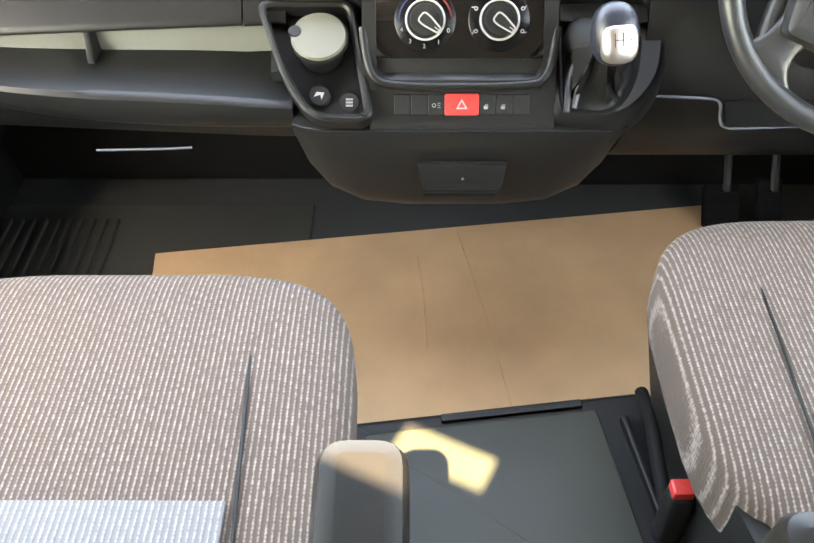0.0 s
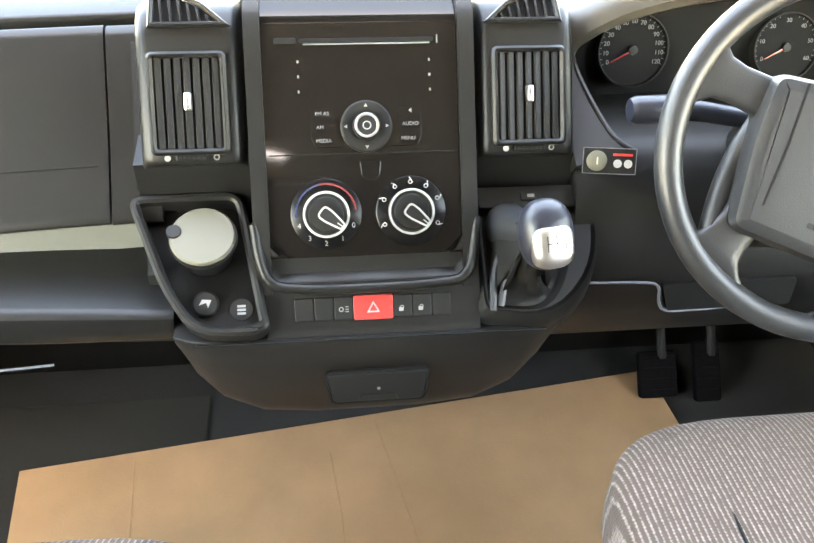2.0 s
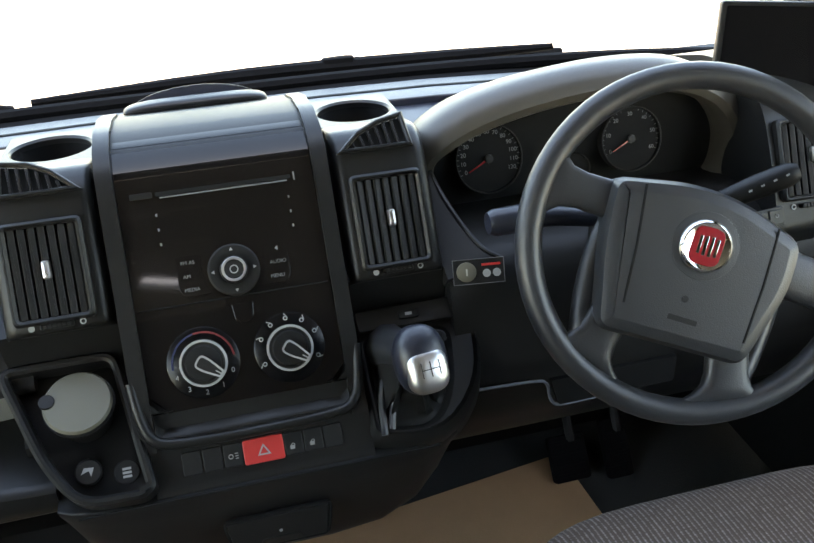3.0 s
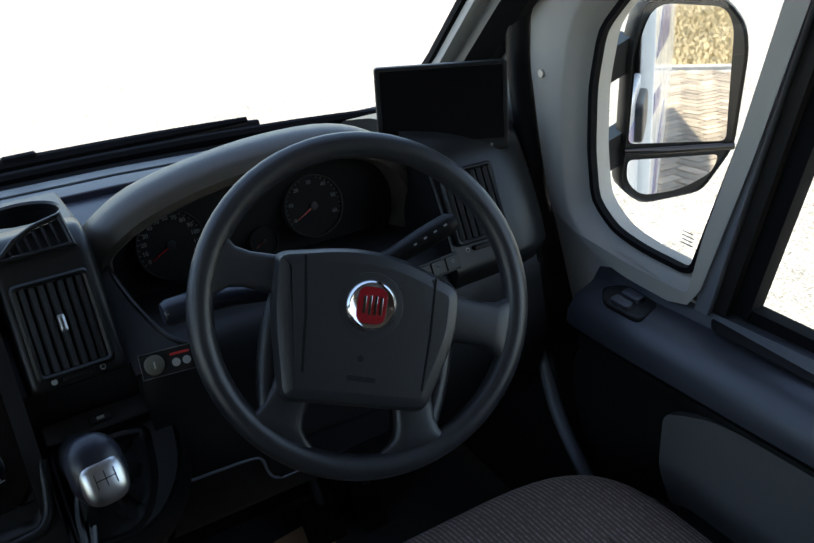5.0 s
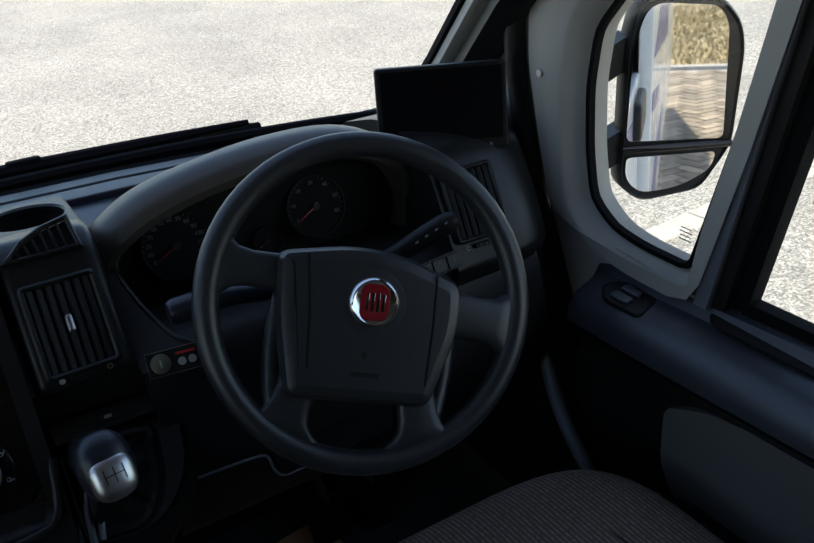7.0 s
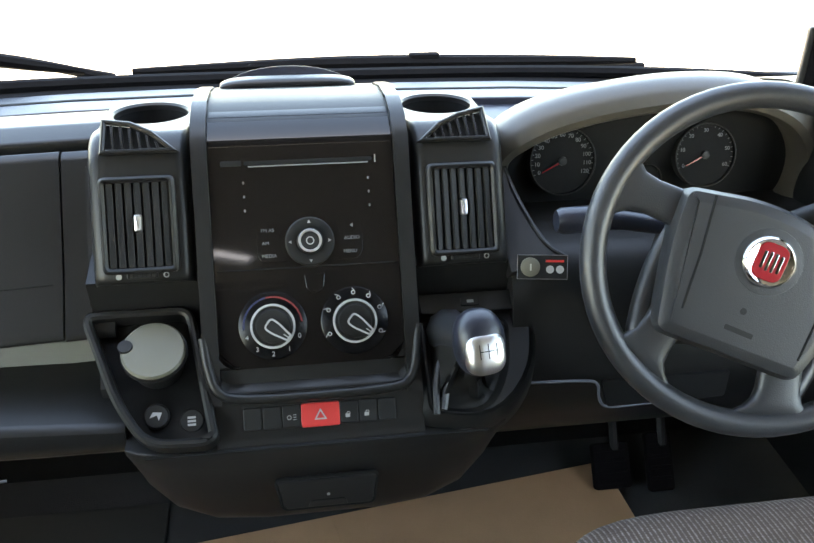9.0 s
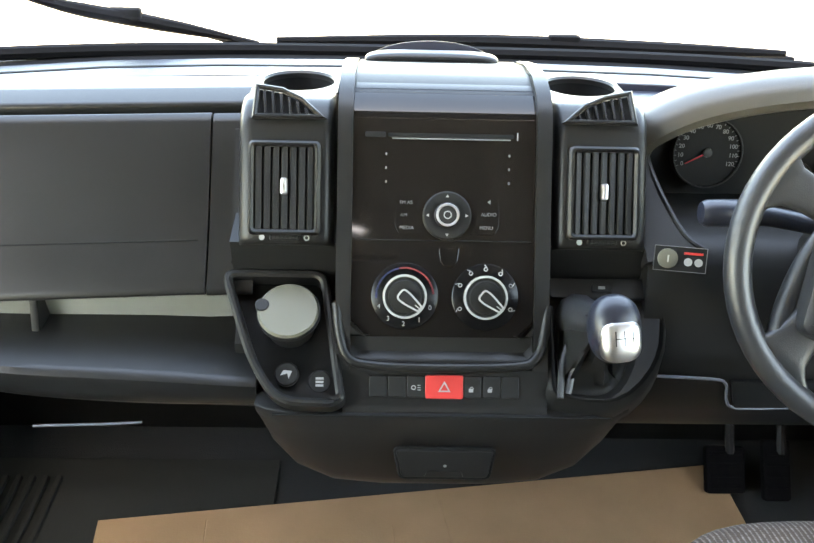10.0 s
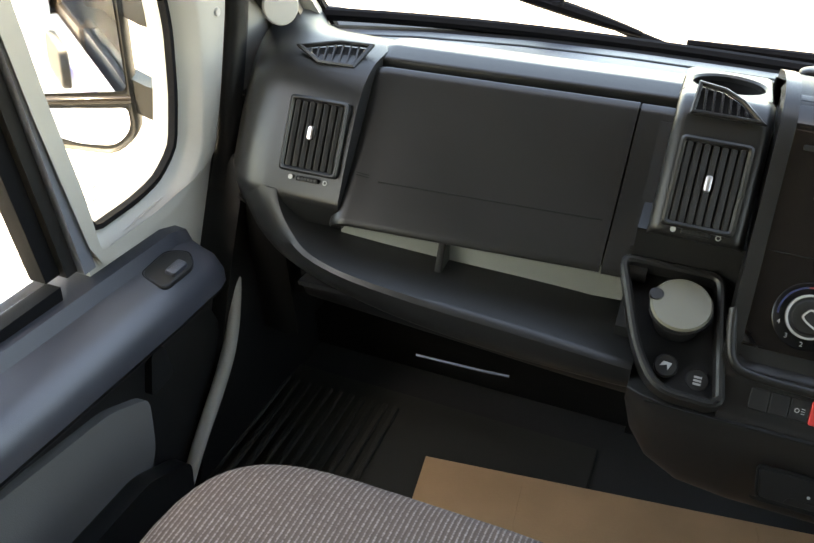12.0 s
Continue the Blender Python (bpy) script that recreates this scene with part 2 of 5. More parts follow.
def slab(poly, depth, bevel=0.0, z0=0.0):
    """A plate over a polygon in local x, y, from z0 up by depth, its front edge rounded."""
    rings = [[(x, y, z0) for x, y in poly]]
    if bevel:
        rings.append([(x, y, z0 + depth - bevel) for x, y in poly])
        rings.append([(x, y, z0 + depth - bevel * 0.3) for x, y in inset(poly, bevel * 0.3)])
        rings.append([(x, y, z0 + depth) for x, y in inset(poly, bevel)])
        rings.append([(x, y, z0 + depth) for x, y in inset(poly, bevel + min(0.0015, bevel * 0.25))])
    else:
        rings.append([(x, y, z0 + depth) for x, y in poly])
    return loops(rings)


def ring_slab(outer, inner, depth, bevel=0.0, z0=0.0):
    """A frame between two polygons of the same number of points."""
    b = bevel
    rings = [[(x, y, z0) for x, y in outer], [(x, y, z0 + depth - b) for x, y in outer]]
    if b:
        rings.append([(x, y, z0 + depth) for x, y in inset(outer, b)])
        rings.append([(x, y, z0 + depth) for x, y in inset(inner, -b)])
    rings += [[(x, y, z0 + depth - b) for x, y in inner], [(x, y, z0) for x, y in inner]]
    bm = loops(rings + [rings[0]], False, False)
    bmesh.ops.remove_doubles(bm, verts=bm.verts, dist=1e-6)
    return bm


def prism(profile, xs, bow=None):
    """A closed profile (y, z) run along x; bow(x) moves it in y."""
    return loops([[(x, y + (bow(x) if bow else 0), z) for y, z in profile] for x in xs])


def box(c, s, r=0.004):
    bm = slab(rect(s[0], s[1], min(r * 1.5, s[0] * 0.4, s[1] * 0.4)), s[2], min(r, s[2] * 0.4), -s[2] / 2)
    bm.transform(Matrix.Translation(c))
    return bm


def tube(points, r, n=10, closed=False):
    pts = [Vector(p) for p in points]
    rings, k = [], len(pts)
    up = Vector((0.13, 0.21, 0.97))
    for i, p in enumerate(pts):
        a = pts[i - 1] if i or closed else p
        b = pts[(i + 1) % k] if i < k - 1 or closed else p
        d = (b - a).normalized()
        u = d.cross(up).normalized()
        v = d.cross(u)
        rr = r[i] if isinstance(r, (list, tuple)) else r
        rings.append([p + (u * math.cos(2 * math.pi * j / n) + v * math.sin(2 * math.pi * j / n)) * rr for j in range(n)])
    if closed:
        bm = loops(rings + [rings[0]], False, False)
        bmesh.ops.remove_doubles(bm, verts=bm.verts, dist=1e-6)
        return bm
    return loops(rings)


def lathe(profile, n=32):
    """(radius, z) rows turned about local z."""
    return loops([[(r * math.cos(2 * math.pi * i / n), r * math.sin(2 * math.pi * i / n), z) for i in range(n)] for r, z in profile])


def curve_through(pts, n=8):
    """A smooth open line through points."""
    p = [Vector(q) for q in pts]
    p = [p[0] * 2 - p[1], *p, p[-1] * 2 - p[-2]]
    out = []
    for i in range(1, len(p) - 2):
        for j in range(n):
            t = j / n
            out.append(0.5 * (2 * p[i] + (p[i + 1] - p[i - 1]) * t + (2 * p[i - 1] - 5 * p[i] + 4 * p[i + 1] - p[i + 2]) * t * t + (3 * p[i] - p[i - 1] - 3 * p[i + 1] + p[i + 2]) * t ** 3))
    out.append(p[-2])
    return out


def join(*bms):
    out = bmesh.new()
    for b in bms:
        me = bpy.data.meshes.new("tmp")
        b.to_mesh(me)
        b.free()
        out.from_mesh(me)
        bpy.data.meshes.remove(me)
    return out


def span(a, b, n):
    return [a + (b - a) * i / n for i in range(n + 1)]


def words(body, size, m, material, parent, name="lettering", label=""):
    cu = bpy.data.curves.new("text", "FONT")
    cu.body, cu.size, cu.extrude = body, size, 0.0003
    cu.align_x, cu.align_y = "CENTER", "CENTER"
    tmp = bpy.data.objects.new("text", cu)
    me = bpy.data.meshes.new_from_object(tmp)
    bpy.data.objects.remove(tmp)
    bm = bmesh.new()
    bm.from_mesh(me)
    bpy.data.meshes.remove(me)
    return part(name, bm, material, parent, label, m)


# ---- ground ----
ROAD = -0.55
tagged(part("ground", loops([[(-2500, -2500, ROAD), (2500, -2500, ROAD), (2500, 2500, ROAD), (-2500, 2500, ROAD)]], True, False), ASPHALT), "pale worn asphalt road surface", "road", kind="structure")
XC = 0.073          # the vehicle's centre line


def side(s):
    """Mirrors a thing built on the driver's side (s = 1) to the passenger's (s = -1)."""
    return Matrix.Identity(4) if s > 0 else Matrix.Translation((0.166, 0, -0.050)) @ Matrix.Diagonal((-1, 1, 1, 1))


def yz(poly, x0, x1, bevel=0.0):
    """A plate over a polygon (y, z), from x0 to x1."""
    bm = slab(poly, x1 - x0, bevel)
    bm.transform(Matrix(((0, 0, 1, x0), (1, 0, 0, 0), (0, 1, 0, 0), (0, 0, 0, 1))))
    return bm


# ---- shell of the cab and of the room behind it ----
tagged(part("floor", box((XC, -0.05, -0.03), (1.98, 3.1, 0.05), 0.002), CARPET), "dark carpeted cab floor", "floor", kind="structure")
tagged(part("wall_front", yz([(1.50, -0.05), (1.56, -0.05), (1.72, 0.64), (1.70, 0.655), (1.60, 0.64)], -0.95, 1.10), DARK), "dark bulkhead below the windscreen", "wall", kind="structure")
HX, HY = -0.138, -0.343        # unseen roof opening, added so that sun reaches the seat box
tagged(part("ceiling", join(box((XC, (HY + 0.18 + 0.73) / 2, 1.61), (2.3, 0.73 - HY - 0.18, 0.05), 0.004), box((XC, (HY - 0.18 - 1.67) / 2, 1.61), (2.3, 1.67 + HY - 0.18, 0.05), 0.004),
                            box(((XC - 1.15 + HX - 0.18) / 2, HY, 1.61), (HX - 0.18 - XC + 1.15, 0.36, 0.05), 0.002), box(((XC + 1.15 + HX + 0.18) / 2, HY, 1.61), (XC + 1.15 - HX - 0.18, 0.36, 0.05), 0.002)), LINING), "grey lined cab roof with an unseen opening added for sun", "ceiling", kind="structure")
# slot sized and turned to shape the sun patch on the box
tagged(part("sun_gap_frame", ring_slab(rect(0.37, 0.37), [(x * math.cos(0.47) + y * math.sin(0.47), -x * math.sin(0.47) + y * math.cos(0.47)) for x, y in rect(0.15, 0.075)], 0.03), GREYTRIM, m=pose(HX, HY, 1.625)), "unseen grey frame round a roof gap added for a sun patch", "roof hatch", kind="structure")
# unseen slab, added to keep overhead sky off the dashboard fronts
tagged(part("overcab", yz(rounded([(0.735, 1.60), (0.98, 1.60), (1.08, 1.70), (1.00, 2.02), (0.735, 2.10)], 0.04), -1.05, 1.20, 0.02), DARK), "unseen dark slab above the windscreen, added to shade the dashboard", "overcab", kind="structure")
tagged(part("wall_back", box((XC, -1.6, 0.75), (2.1, 0.05, 1.7), 0.005), WOOD), "brown wood-grain rear wall", "wall", kind="structure")
for s, nm in ((1, "wall_right"), (-1, "wall_left")):
    tagged(part(nm, join(box((1.07, -0.975, 0.75), (0.05, 1.25, 1.7), 0.004), box((1.07, -0.15, 0.27), (0.05, 0.4, 0.62), 0.004), box((1.07, -0.15, 1.45), (0.05, 0.4, 0.3), 0.004)), WOOD, m=side(s)), "brown wood-grain side wall behind the cab", "wall", kind="structure")

# windscreen, bowed over its width
glass = []
for i in range(13):
    u = -1 + i / 6
    glass.append([(XC + 0.985 * u * (1 - 0.06 * k / 6), 1.70 - 0.20 * abs(u) ** 3 - (0.985 + 0.02 * u * u) * k / 6 - 0.0 * k, 0.672 + 0.018 * abs(u) ** 3 + 0.90 * k / 6) for k in range(7)])
wind = part("window_1", loops(glass, False, False, False), GLASS)
wind.visible_shadow = False
tagged(wind, "large raked clear windscreen", "windscreen", kind="structure")
seal = curve_through([(g[0][0], g[0][1] - 0.01, g[0][2] + 0.004) for g in glass], 3)
tagged(part("trim", tube(seal, 0.012, 8), RUBBER), "black rubber windscreen seal", "seal", kind="structure")

# A-pillars
for s, nm in ((1, "pillar_right"), (-1, "pillar_left")):
    pl = thing(nm, (XC + s * 0.95, 1.45, 0.70), "grey windscreen pillar with rubber edge", "pillar", "windscreen pillars", "structure")
    for dy, w, mt, pn in ((0.0, 0.03, RUBBER, "rubber_strip"), (-0.035, 0.05, GREYTRIM, "pillar_trim"), (-0.10, 0.075, DARK, "door_seal")):
        rings = []
        for y, z, x in ((1.60 + dy, 0.69, 1.035), (1.48 + dy, 0.80, 1.03), (1.355 + dy, 0.925, 1.02), (0.95 + dy, 1.27, 0.985), (0.62 + dy, 1.56, 0.95)):
            rings.append([(x - 0.02 - w * 0.2, y - 0.01, z), (x - 0.02, y + w * 0.4, z), (x + 0.04, y + w * 0.45, z), (x + 0.04, y - w * 0.6, z), (x - 0.01, y - w * 0.6, z)])
        part(pn, loops(rings), mt, pl, m=side(s))

# inner panels between the screen pillars, the dashboard ends and the doors
for s, nm in ((1, "trim_right"), (-1, "trim_left")):
    tp = thing(nm, (XC + s * 0.98, 1.35, 0.55), "pale grey pillar lining with a black door seal", "trim", kind="structure")
    part("pillar_lining", yz([(1.225, 0.45), (1.60, 0.45), (1.62, 0.70), (1.30, 0.985), (0.95, 1.285), (0.80, 1.30), (1.13, 1.11), (1.215, 1.01), (1.245, 0.92), (1.245, 0.83), (1.215, 0.70), (1.19, 0.60)], 1.042, 1.10, 0.004), GREYTRIM, tp, m=side(s))
    part("door_seal", tube(curve_through([(1.03, 0.86, 1.27), (1.03, 1.10, 1.115), (1.03, 1.222, 1.01), (1.03, 1.250, 0.92), (1.03, 1.252, 0.83), (1.03, 1.223, 0.70), (1.03, 1.195, 0.60), (1.03, 1.17, 0.54)], 5), 0.020, 12), DARK, tp, m=side(s))

# ---- doors ----
QUARTER = [(1.000, 1.020), (1.062, 0.950), (1.105, 0.90), (1.119, 0.813), (1.115, 0.715), (1.100, 0.635), (1.050, 0.600), (0.989, 0.591), (0.892, 0.590), (0.872, 0.667), (0.836, 0.809), (0.778, 1.080), (0.80, 1.12)]
OUTER = [(1.12, 1.095), (1.205, 1.00), (1.235, 0.92), (1.235, 0.83), (1.205, 0.70), (1.175, 0.60), (1.11, 0.575), (0.99, 0.566), (0.862, 0.566), (0.846, 0.667), (0.812, 0.809), (0.755, 1.10), (0.83, 1.27)]


def door(s, nm, label):
    m = side(s)
    ml = m if s > 0 else Matrix.Translation((0.018, 0, -0.020)) @ m
    d = thing(nm, (XC + s * 0.98, 0.4, 0.02), label, "door", "cab doors", "structure")
    out, inn = rounded(OUTER, 0.02, 2), rounded(QUARTER, 0.02, 2)
    big = inset(inn, -0.030)
    rings = [[(1.10, *p) for p in out], [(1.036, *p) for p in inset(out, 0.004)], [(1.030, *p) for p in inset(out, 0.014)], [(1.031, *p) for p in inset(big, -0.006)], [(1.034, *p) for p in big], [(1.068, *p) for p in inn], [(1.10, *p) for p in inn]]
    bm = loops(rings + [rings[0]], False, False)
    part("quarter_surround", bm, GREYTRIM, d, "grey moulded surround of the quarter window", m)
    bm = ring_slab([(y, z) for y, z in inn], inset(inn, 0.008), 0.012)
    bm.transform(Matrix(((0, 0, 1, 1.056), (1, 0, 0, 0), (0, 1, 0, 0), (0, 0, 0, 1))))
    part("glass_seal", bm, RUBBER, d, m=m)
    g = part("quarter_glass", yz(inn, 1.068, 1.071), GLASS, d, m=m)
    g.visible_shadow = False
    g = part("door_glass", yz([(0.80, 0.57), (-0.30, 0.57), (-0.30, 1.32), (0.60, 1.36), (0.70, 1.10)], 1.074, 1.077), GLASS, d, m=m)
    g.visible_shadow = False
    part("door_skin", yz(rounded([(1.22, -0.30), (1.24, 0.20), (1.18, 0.54), (-0.34, 0.56), (-0.34, -0.30)], 0.05), 1.105, 1.125, 0.008), PAINT, d, "white painted outer door skin", m)
    for poly in ([(0.03, 0.475), (0.08, 0.43), (0.52, 0.49), (0.47, 0.525)], [(0.55, 0.10), (0.0, 0.20), (-0.30, 0.16), (0.15, 0.02)]):
        part("decal", yz(poly, 1.1255, 1.1275), BLUEPAINT, d, m=m)
    part("outer_handle", yz(rounded([(0.02, 0.40), (-0.30, 0.40), (-0.30, 0.52), (0.02, 0.52)], 0.055), 1.126, 1.150, 0.01), DARK, d, m=m)
    for k in range(4):
        part("etched_mark", yz(rect(0.022 - 0.004 * (k % 2), 0.0014, 0, 0.915, 0.630 + 0.006 * k), 1.0665, 1.0675), GREYTRIM, d, m=m)
    # division post: grey strip and black run channel
    for (a, b), w, mt, pn, x in ((((0.864, 0.56), (0.752, 1.16)), 0.022, EDGE, "post_trim", 1.036), (((0.840, 0.565), (0.728, 1.16)), 0.020, DARK, "run_channel", 1.046), (((0.818, 0.57), (0.706, 1.16)), 0.026, RUBBER, "glass_runner", 1.055)):
        part(pn, yz([(a[0], a[1]), (a[0] - w, a[1]), (b[0] - w, b[1]), b], x, 1.085, 0.006), mt, d, m=m)
    part("window_frame", yz([(0.74, 1.14), (0.62, 1.30), (-0.3, 1.30), (-0.3, 1.40), (0.55, 1.42), (0.74, 1.30), (1.10, 1.10), (1.02, 1.05)], 1.03, 1.09, 0.006), DARK, d, m=m)
    # armrest ledge and lower panel, lofted along the door
    rings = []
    for y, dz, dx in ((1.075, -0.045, 0.055), (1.06, -0.015, 0.02), (1.02, -0.002, 0.004), (0.90, 0.004, 0), (0.70, 0.014, 0), (0.4, 0.03, 0), (-0.35, 0.05, 0)):
        rings.append([(1.10, y, 0.56 + dz), (1.045, y, 0.555 + dz), (1.035, y, 0.537 + dz), (1.00 + dx, y, 0.530 + dz), (0.978 + dx, y, 0.522 + dz), (0.962 + dx, y, 0.50 + dz), (0.960 + dx, y, 0.478 + dz), (0.985 + dx, y, 0.45 + dz), (1.012, y, 0.41 + dz), (1.015, y, 0.02), (1.10, y, 0.02)])
    # ledge tinted for reflected sky, panel below coloured darker for its shade
    part("armrest_ledge", loops([g[:7] + [(1.10, g[0][1], g[6][2] - 0.002)] for g in rings]), DOOR_SKY, d, "armrest ledge coloured blue-grey for reflected sky", ml)
    part("door_panel", loops([[(1.10, g[0][1], g[6][2] - 0.006), (g[6][0] + 0.001, g[6][1], g[6][2] - 0.006)] + g[7:] for g in rings]), DARK, d, m=ml)
    part("lower_surround", yz([(1.24, 0.44), (1.24, 0.60), (0.862, 0.565), (0.862, 0.44)], 1.047, 1.09, 0.003), GREYTRIM, d, m=m)
    part("window_sill", yz([(0.80, 0.555), (-0.3, 0.585), (-0.3, 0.602), (0.80, 0.585)], 1.058, 1.085, 0.006), RUBBER, d, m=ml)
    part("pocket_panel", yz(rounded([(0.862, 0.40), (0.78, 0.438), (0.50, 0.478), (-0.3, 0.50), (-0.3, 0.04), (0.70, 0.04), (0.86, 0.30)], 0.02), 0.996, 1.016, 0.006), POCKET, d, "grey door pocket panel", ml if s > 0 else Matrix.Translation((0, 0, -0.03)) @ ml)
    part("door_bin", yz(rounded([(0.90, 0.06), (0.90, 0.22), (0.80, 0.27), (-0.3, 0.30), (-0.3, 0.06)], 0.02), 0.965, 1.0, 0.01), DASH, d, m=ml)
    sw = part("switch_plate", slab(rounded([(0.988, 0.915), (1.034, 0.925), (1.038, 0.990), (1.010, 1.012), (0.986, 0.985)], 0.014), 0.006, 0.002), DASH, d, m=ml @ pose(0.012, 0, 0.3725, 0, -9, 0))
    part("plate_rim", ring_slab(rounded([(0.986, 0.913), (1.036, 0.923), (1.040, 0.992), (1.010, 1.015), (0.984, 0.986)], 0.014), rounded([(0.988, 0.915), (1.034, 0.925), (1.038, 0.990), (1.010, 1.012), (0.986, 0.985)], 0.014), 0.0055, 0.001), BLACK, sw, m=ml @ pose(0.012, 0, 0.3725, 0, -9, 0))
    for k in range(2 if s > 0 else 1):
        part("window_switch", box((1.000 + 0.022 * k, 0.962, 0.0075), (0.018, 0.036, 0.011), 0.004), DOOR_SKY, sw, m=ml @ pose(0.012, 0, 0.3725, 0, -9, 0))
    if s > 0:
        # no hollow here: a flat black plate gives the pull recess its shade
        part("pull_recess", slab(rounded([(1.044, 0.84), (1.044, 0.45), (1.026, 0.45), (1.020, 0.82)], 0.012), 0.003, 0.001, 0.5535), BLACK, d, m=ml)
    if s < 0:
        # flat black plate for the shade in the recess round the handle
        part("handle_recess_shade", yz(rounded([(0.93, 0.365), (0.915, 0.43), (0.885, 0.435), (0.872, 0.36)], 0.012), 1.000, 1.018, 0.004), BLACK, d, m=ml)
    part("screw", lathe([(0.001, 0.004), (0.006, 0.004), (0.007, 0.0)], 12), SATIN, d, m=m @ pose(1.031, 1.195, 0.822, 0, -90, 0))
    return d


door(1, "door_1", "driver's door with grey trim and dark armrest")
door(-1, "door_2", "passenger's door with grey trim and dark armrest")
for s, nm in ((1, "door_frame_right"), (-1, "door_frame_left")):
    # passenger's trim paler, driver's darker: each side's light is put into its colour
    tagged(part(nm, tube(curve_through([(1.035, 1.17, 0.47), (0.998, 1.14, 0.40), (0.975, 1.07, 0.29), (0.978, 0.96, 0.16), (0.99, 0.88, 0.02)]), 0.012), EDGE if s > 0 else GREYTRIM, m=side(s)), "grey door opening edge trim", "trim", kind="structure")
    tagged(part("trim", yz(rounded([(1.50, 0.0), (1.50, 0.66), (1.18, 0.60), (1.12, 0.45), (1.06, 0.28), (0.93, 0.0)], 0.02), 0.985, 1.06, 0.01), DARK, m=side(s)), "dark footwell side panel", "trim", kind="structure")

# ---- floor things ----
card = part("cardboard_sheet", slab([(-0.484, 1.197), (0.625, 1.345), (0.66, 0.87), (-0.085, 0.772), (-0.43, 0.72)], 0.004, 0.001, 0.004), CARD)
tagged(card, "plain brown cardboard sheet laid over the cab floor", "cardboard")
for a, b in (((0.10, 1.262), (0.17, 0.83)), ((0.02, 1.19), (0.035, 0.95)), ((-0.30, 1.20), (-0.28, 0.86))):
    part("crease", tube([(a[0], a[1], 0.0078), ((a[0] + b[0]) / 2 + 0.004, (a[1] + b[1]) / 2, 0.0082), (b[0], b[1], 0.0078)], 0.0012, 6), CARD, card)
mat = thing("rubber_mat", (-0.55, 1.05, 0), "black ribbed rubber floor mat in the passenger footwell", "floor mat")
part("mat_sheet", box((-0.55, 1.05, 0.0), (0.72, 0.60, 0.005), 0.002), MAT, mat)
for k in range(13):
    part("rib", box((-0.87 + 0.024 * k, 1.05, 0.005), (0.011, 0.5, 0.012), 0.003), MAT, mat)
sb_ = thing("seat_box", (0.165, 0.60, 0.0), "low dark plastic box between the seats", "box")
mb = pose(0.165, 0.60, 0.0, 0, 0, 7.5)
part("box_body", box((0, 0, 0.02), (0.46, 0.40, 0.07), 0.010), DARK, sb_, m=mb)
part("box_lid", box((-0.03, -0.01, 0.058), (0.36, 0.36, 0.010), 0.004), LIDP, sb_, m=mb)
part("box_strip", box((0.02, 0.185, 0.058), (0.22, 0.014, 0.008), 0.002), DASH, sb_, m=mb)
part("box_rib", box((0.185, -0.02, 0.060), (0.012, 0.34, 0.016), 0.004), DARK, sb_, m=mb)

# ---- seats ----
def cushion(cx, cy, cz, a, b, c, e1=0.35, e2=0.3, nu=40, nv=20, bolster=0.0, sag=0.0):
    pw = lambda v, e: math.copysign(abs(v) ** e, v)
    rings = []
    for j in range(1, nv):
        ph = -math.pi / 2 + math.pi * j / nv
        ring = []
        for i in range(nu):
            th = 2 * math.pi * i / nu
            x = a * pw(math.cos(ph), e1) * pw(math.cos(th), e2)
            y = b * pw(math.cos(ph), e1) * pw(math.sin(th), e2)
            z = c * pw(math.sin(ph), e1)
            if z > 0:
                z += bolster * (abs(x) / a) ** 3 - sag * (1 - (x / a) ** 2)
            ring.append((cx + x, cy + y, cz + z))
        rings.append(ring)
    return loops(rings)


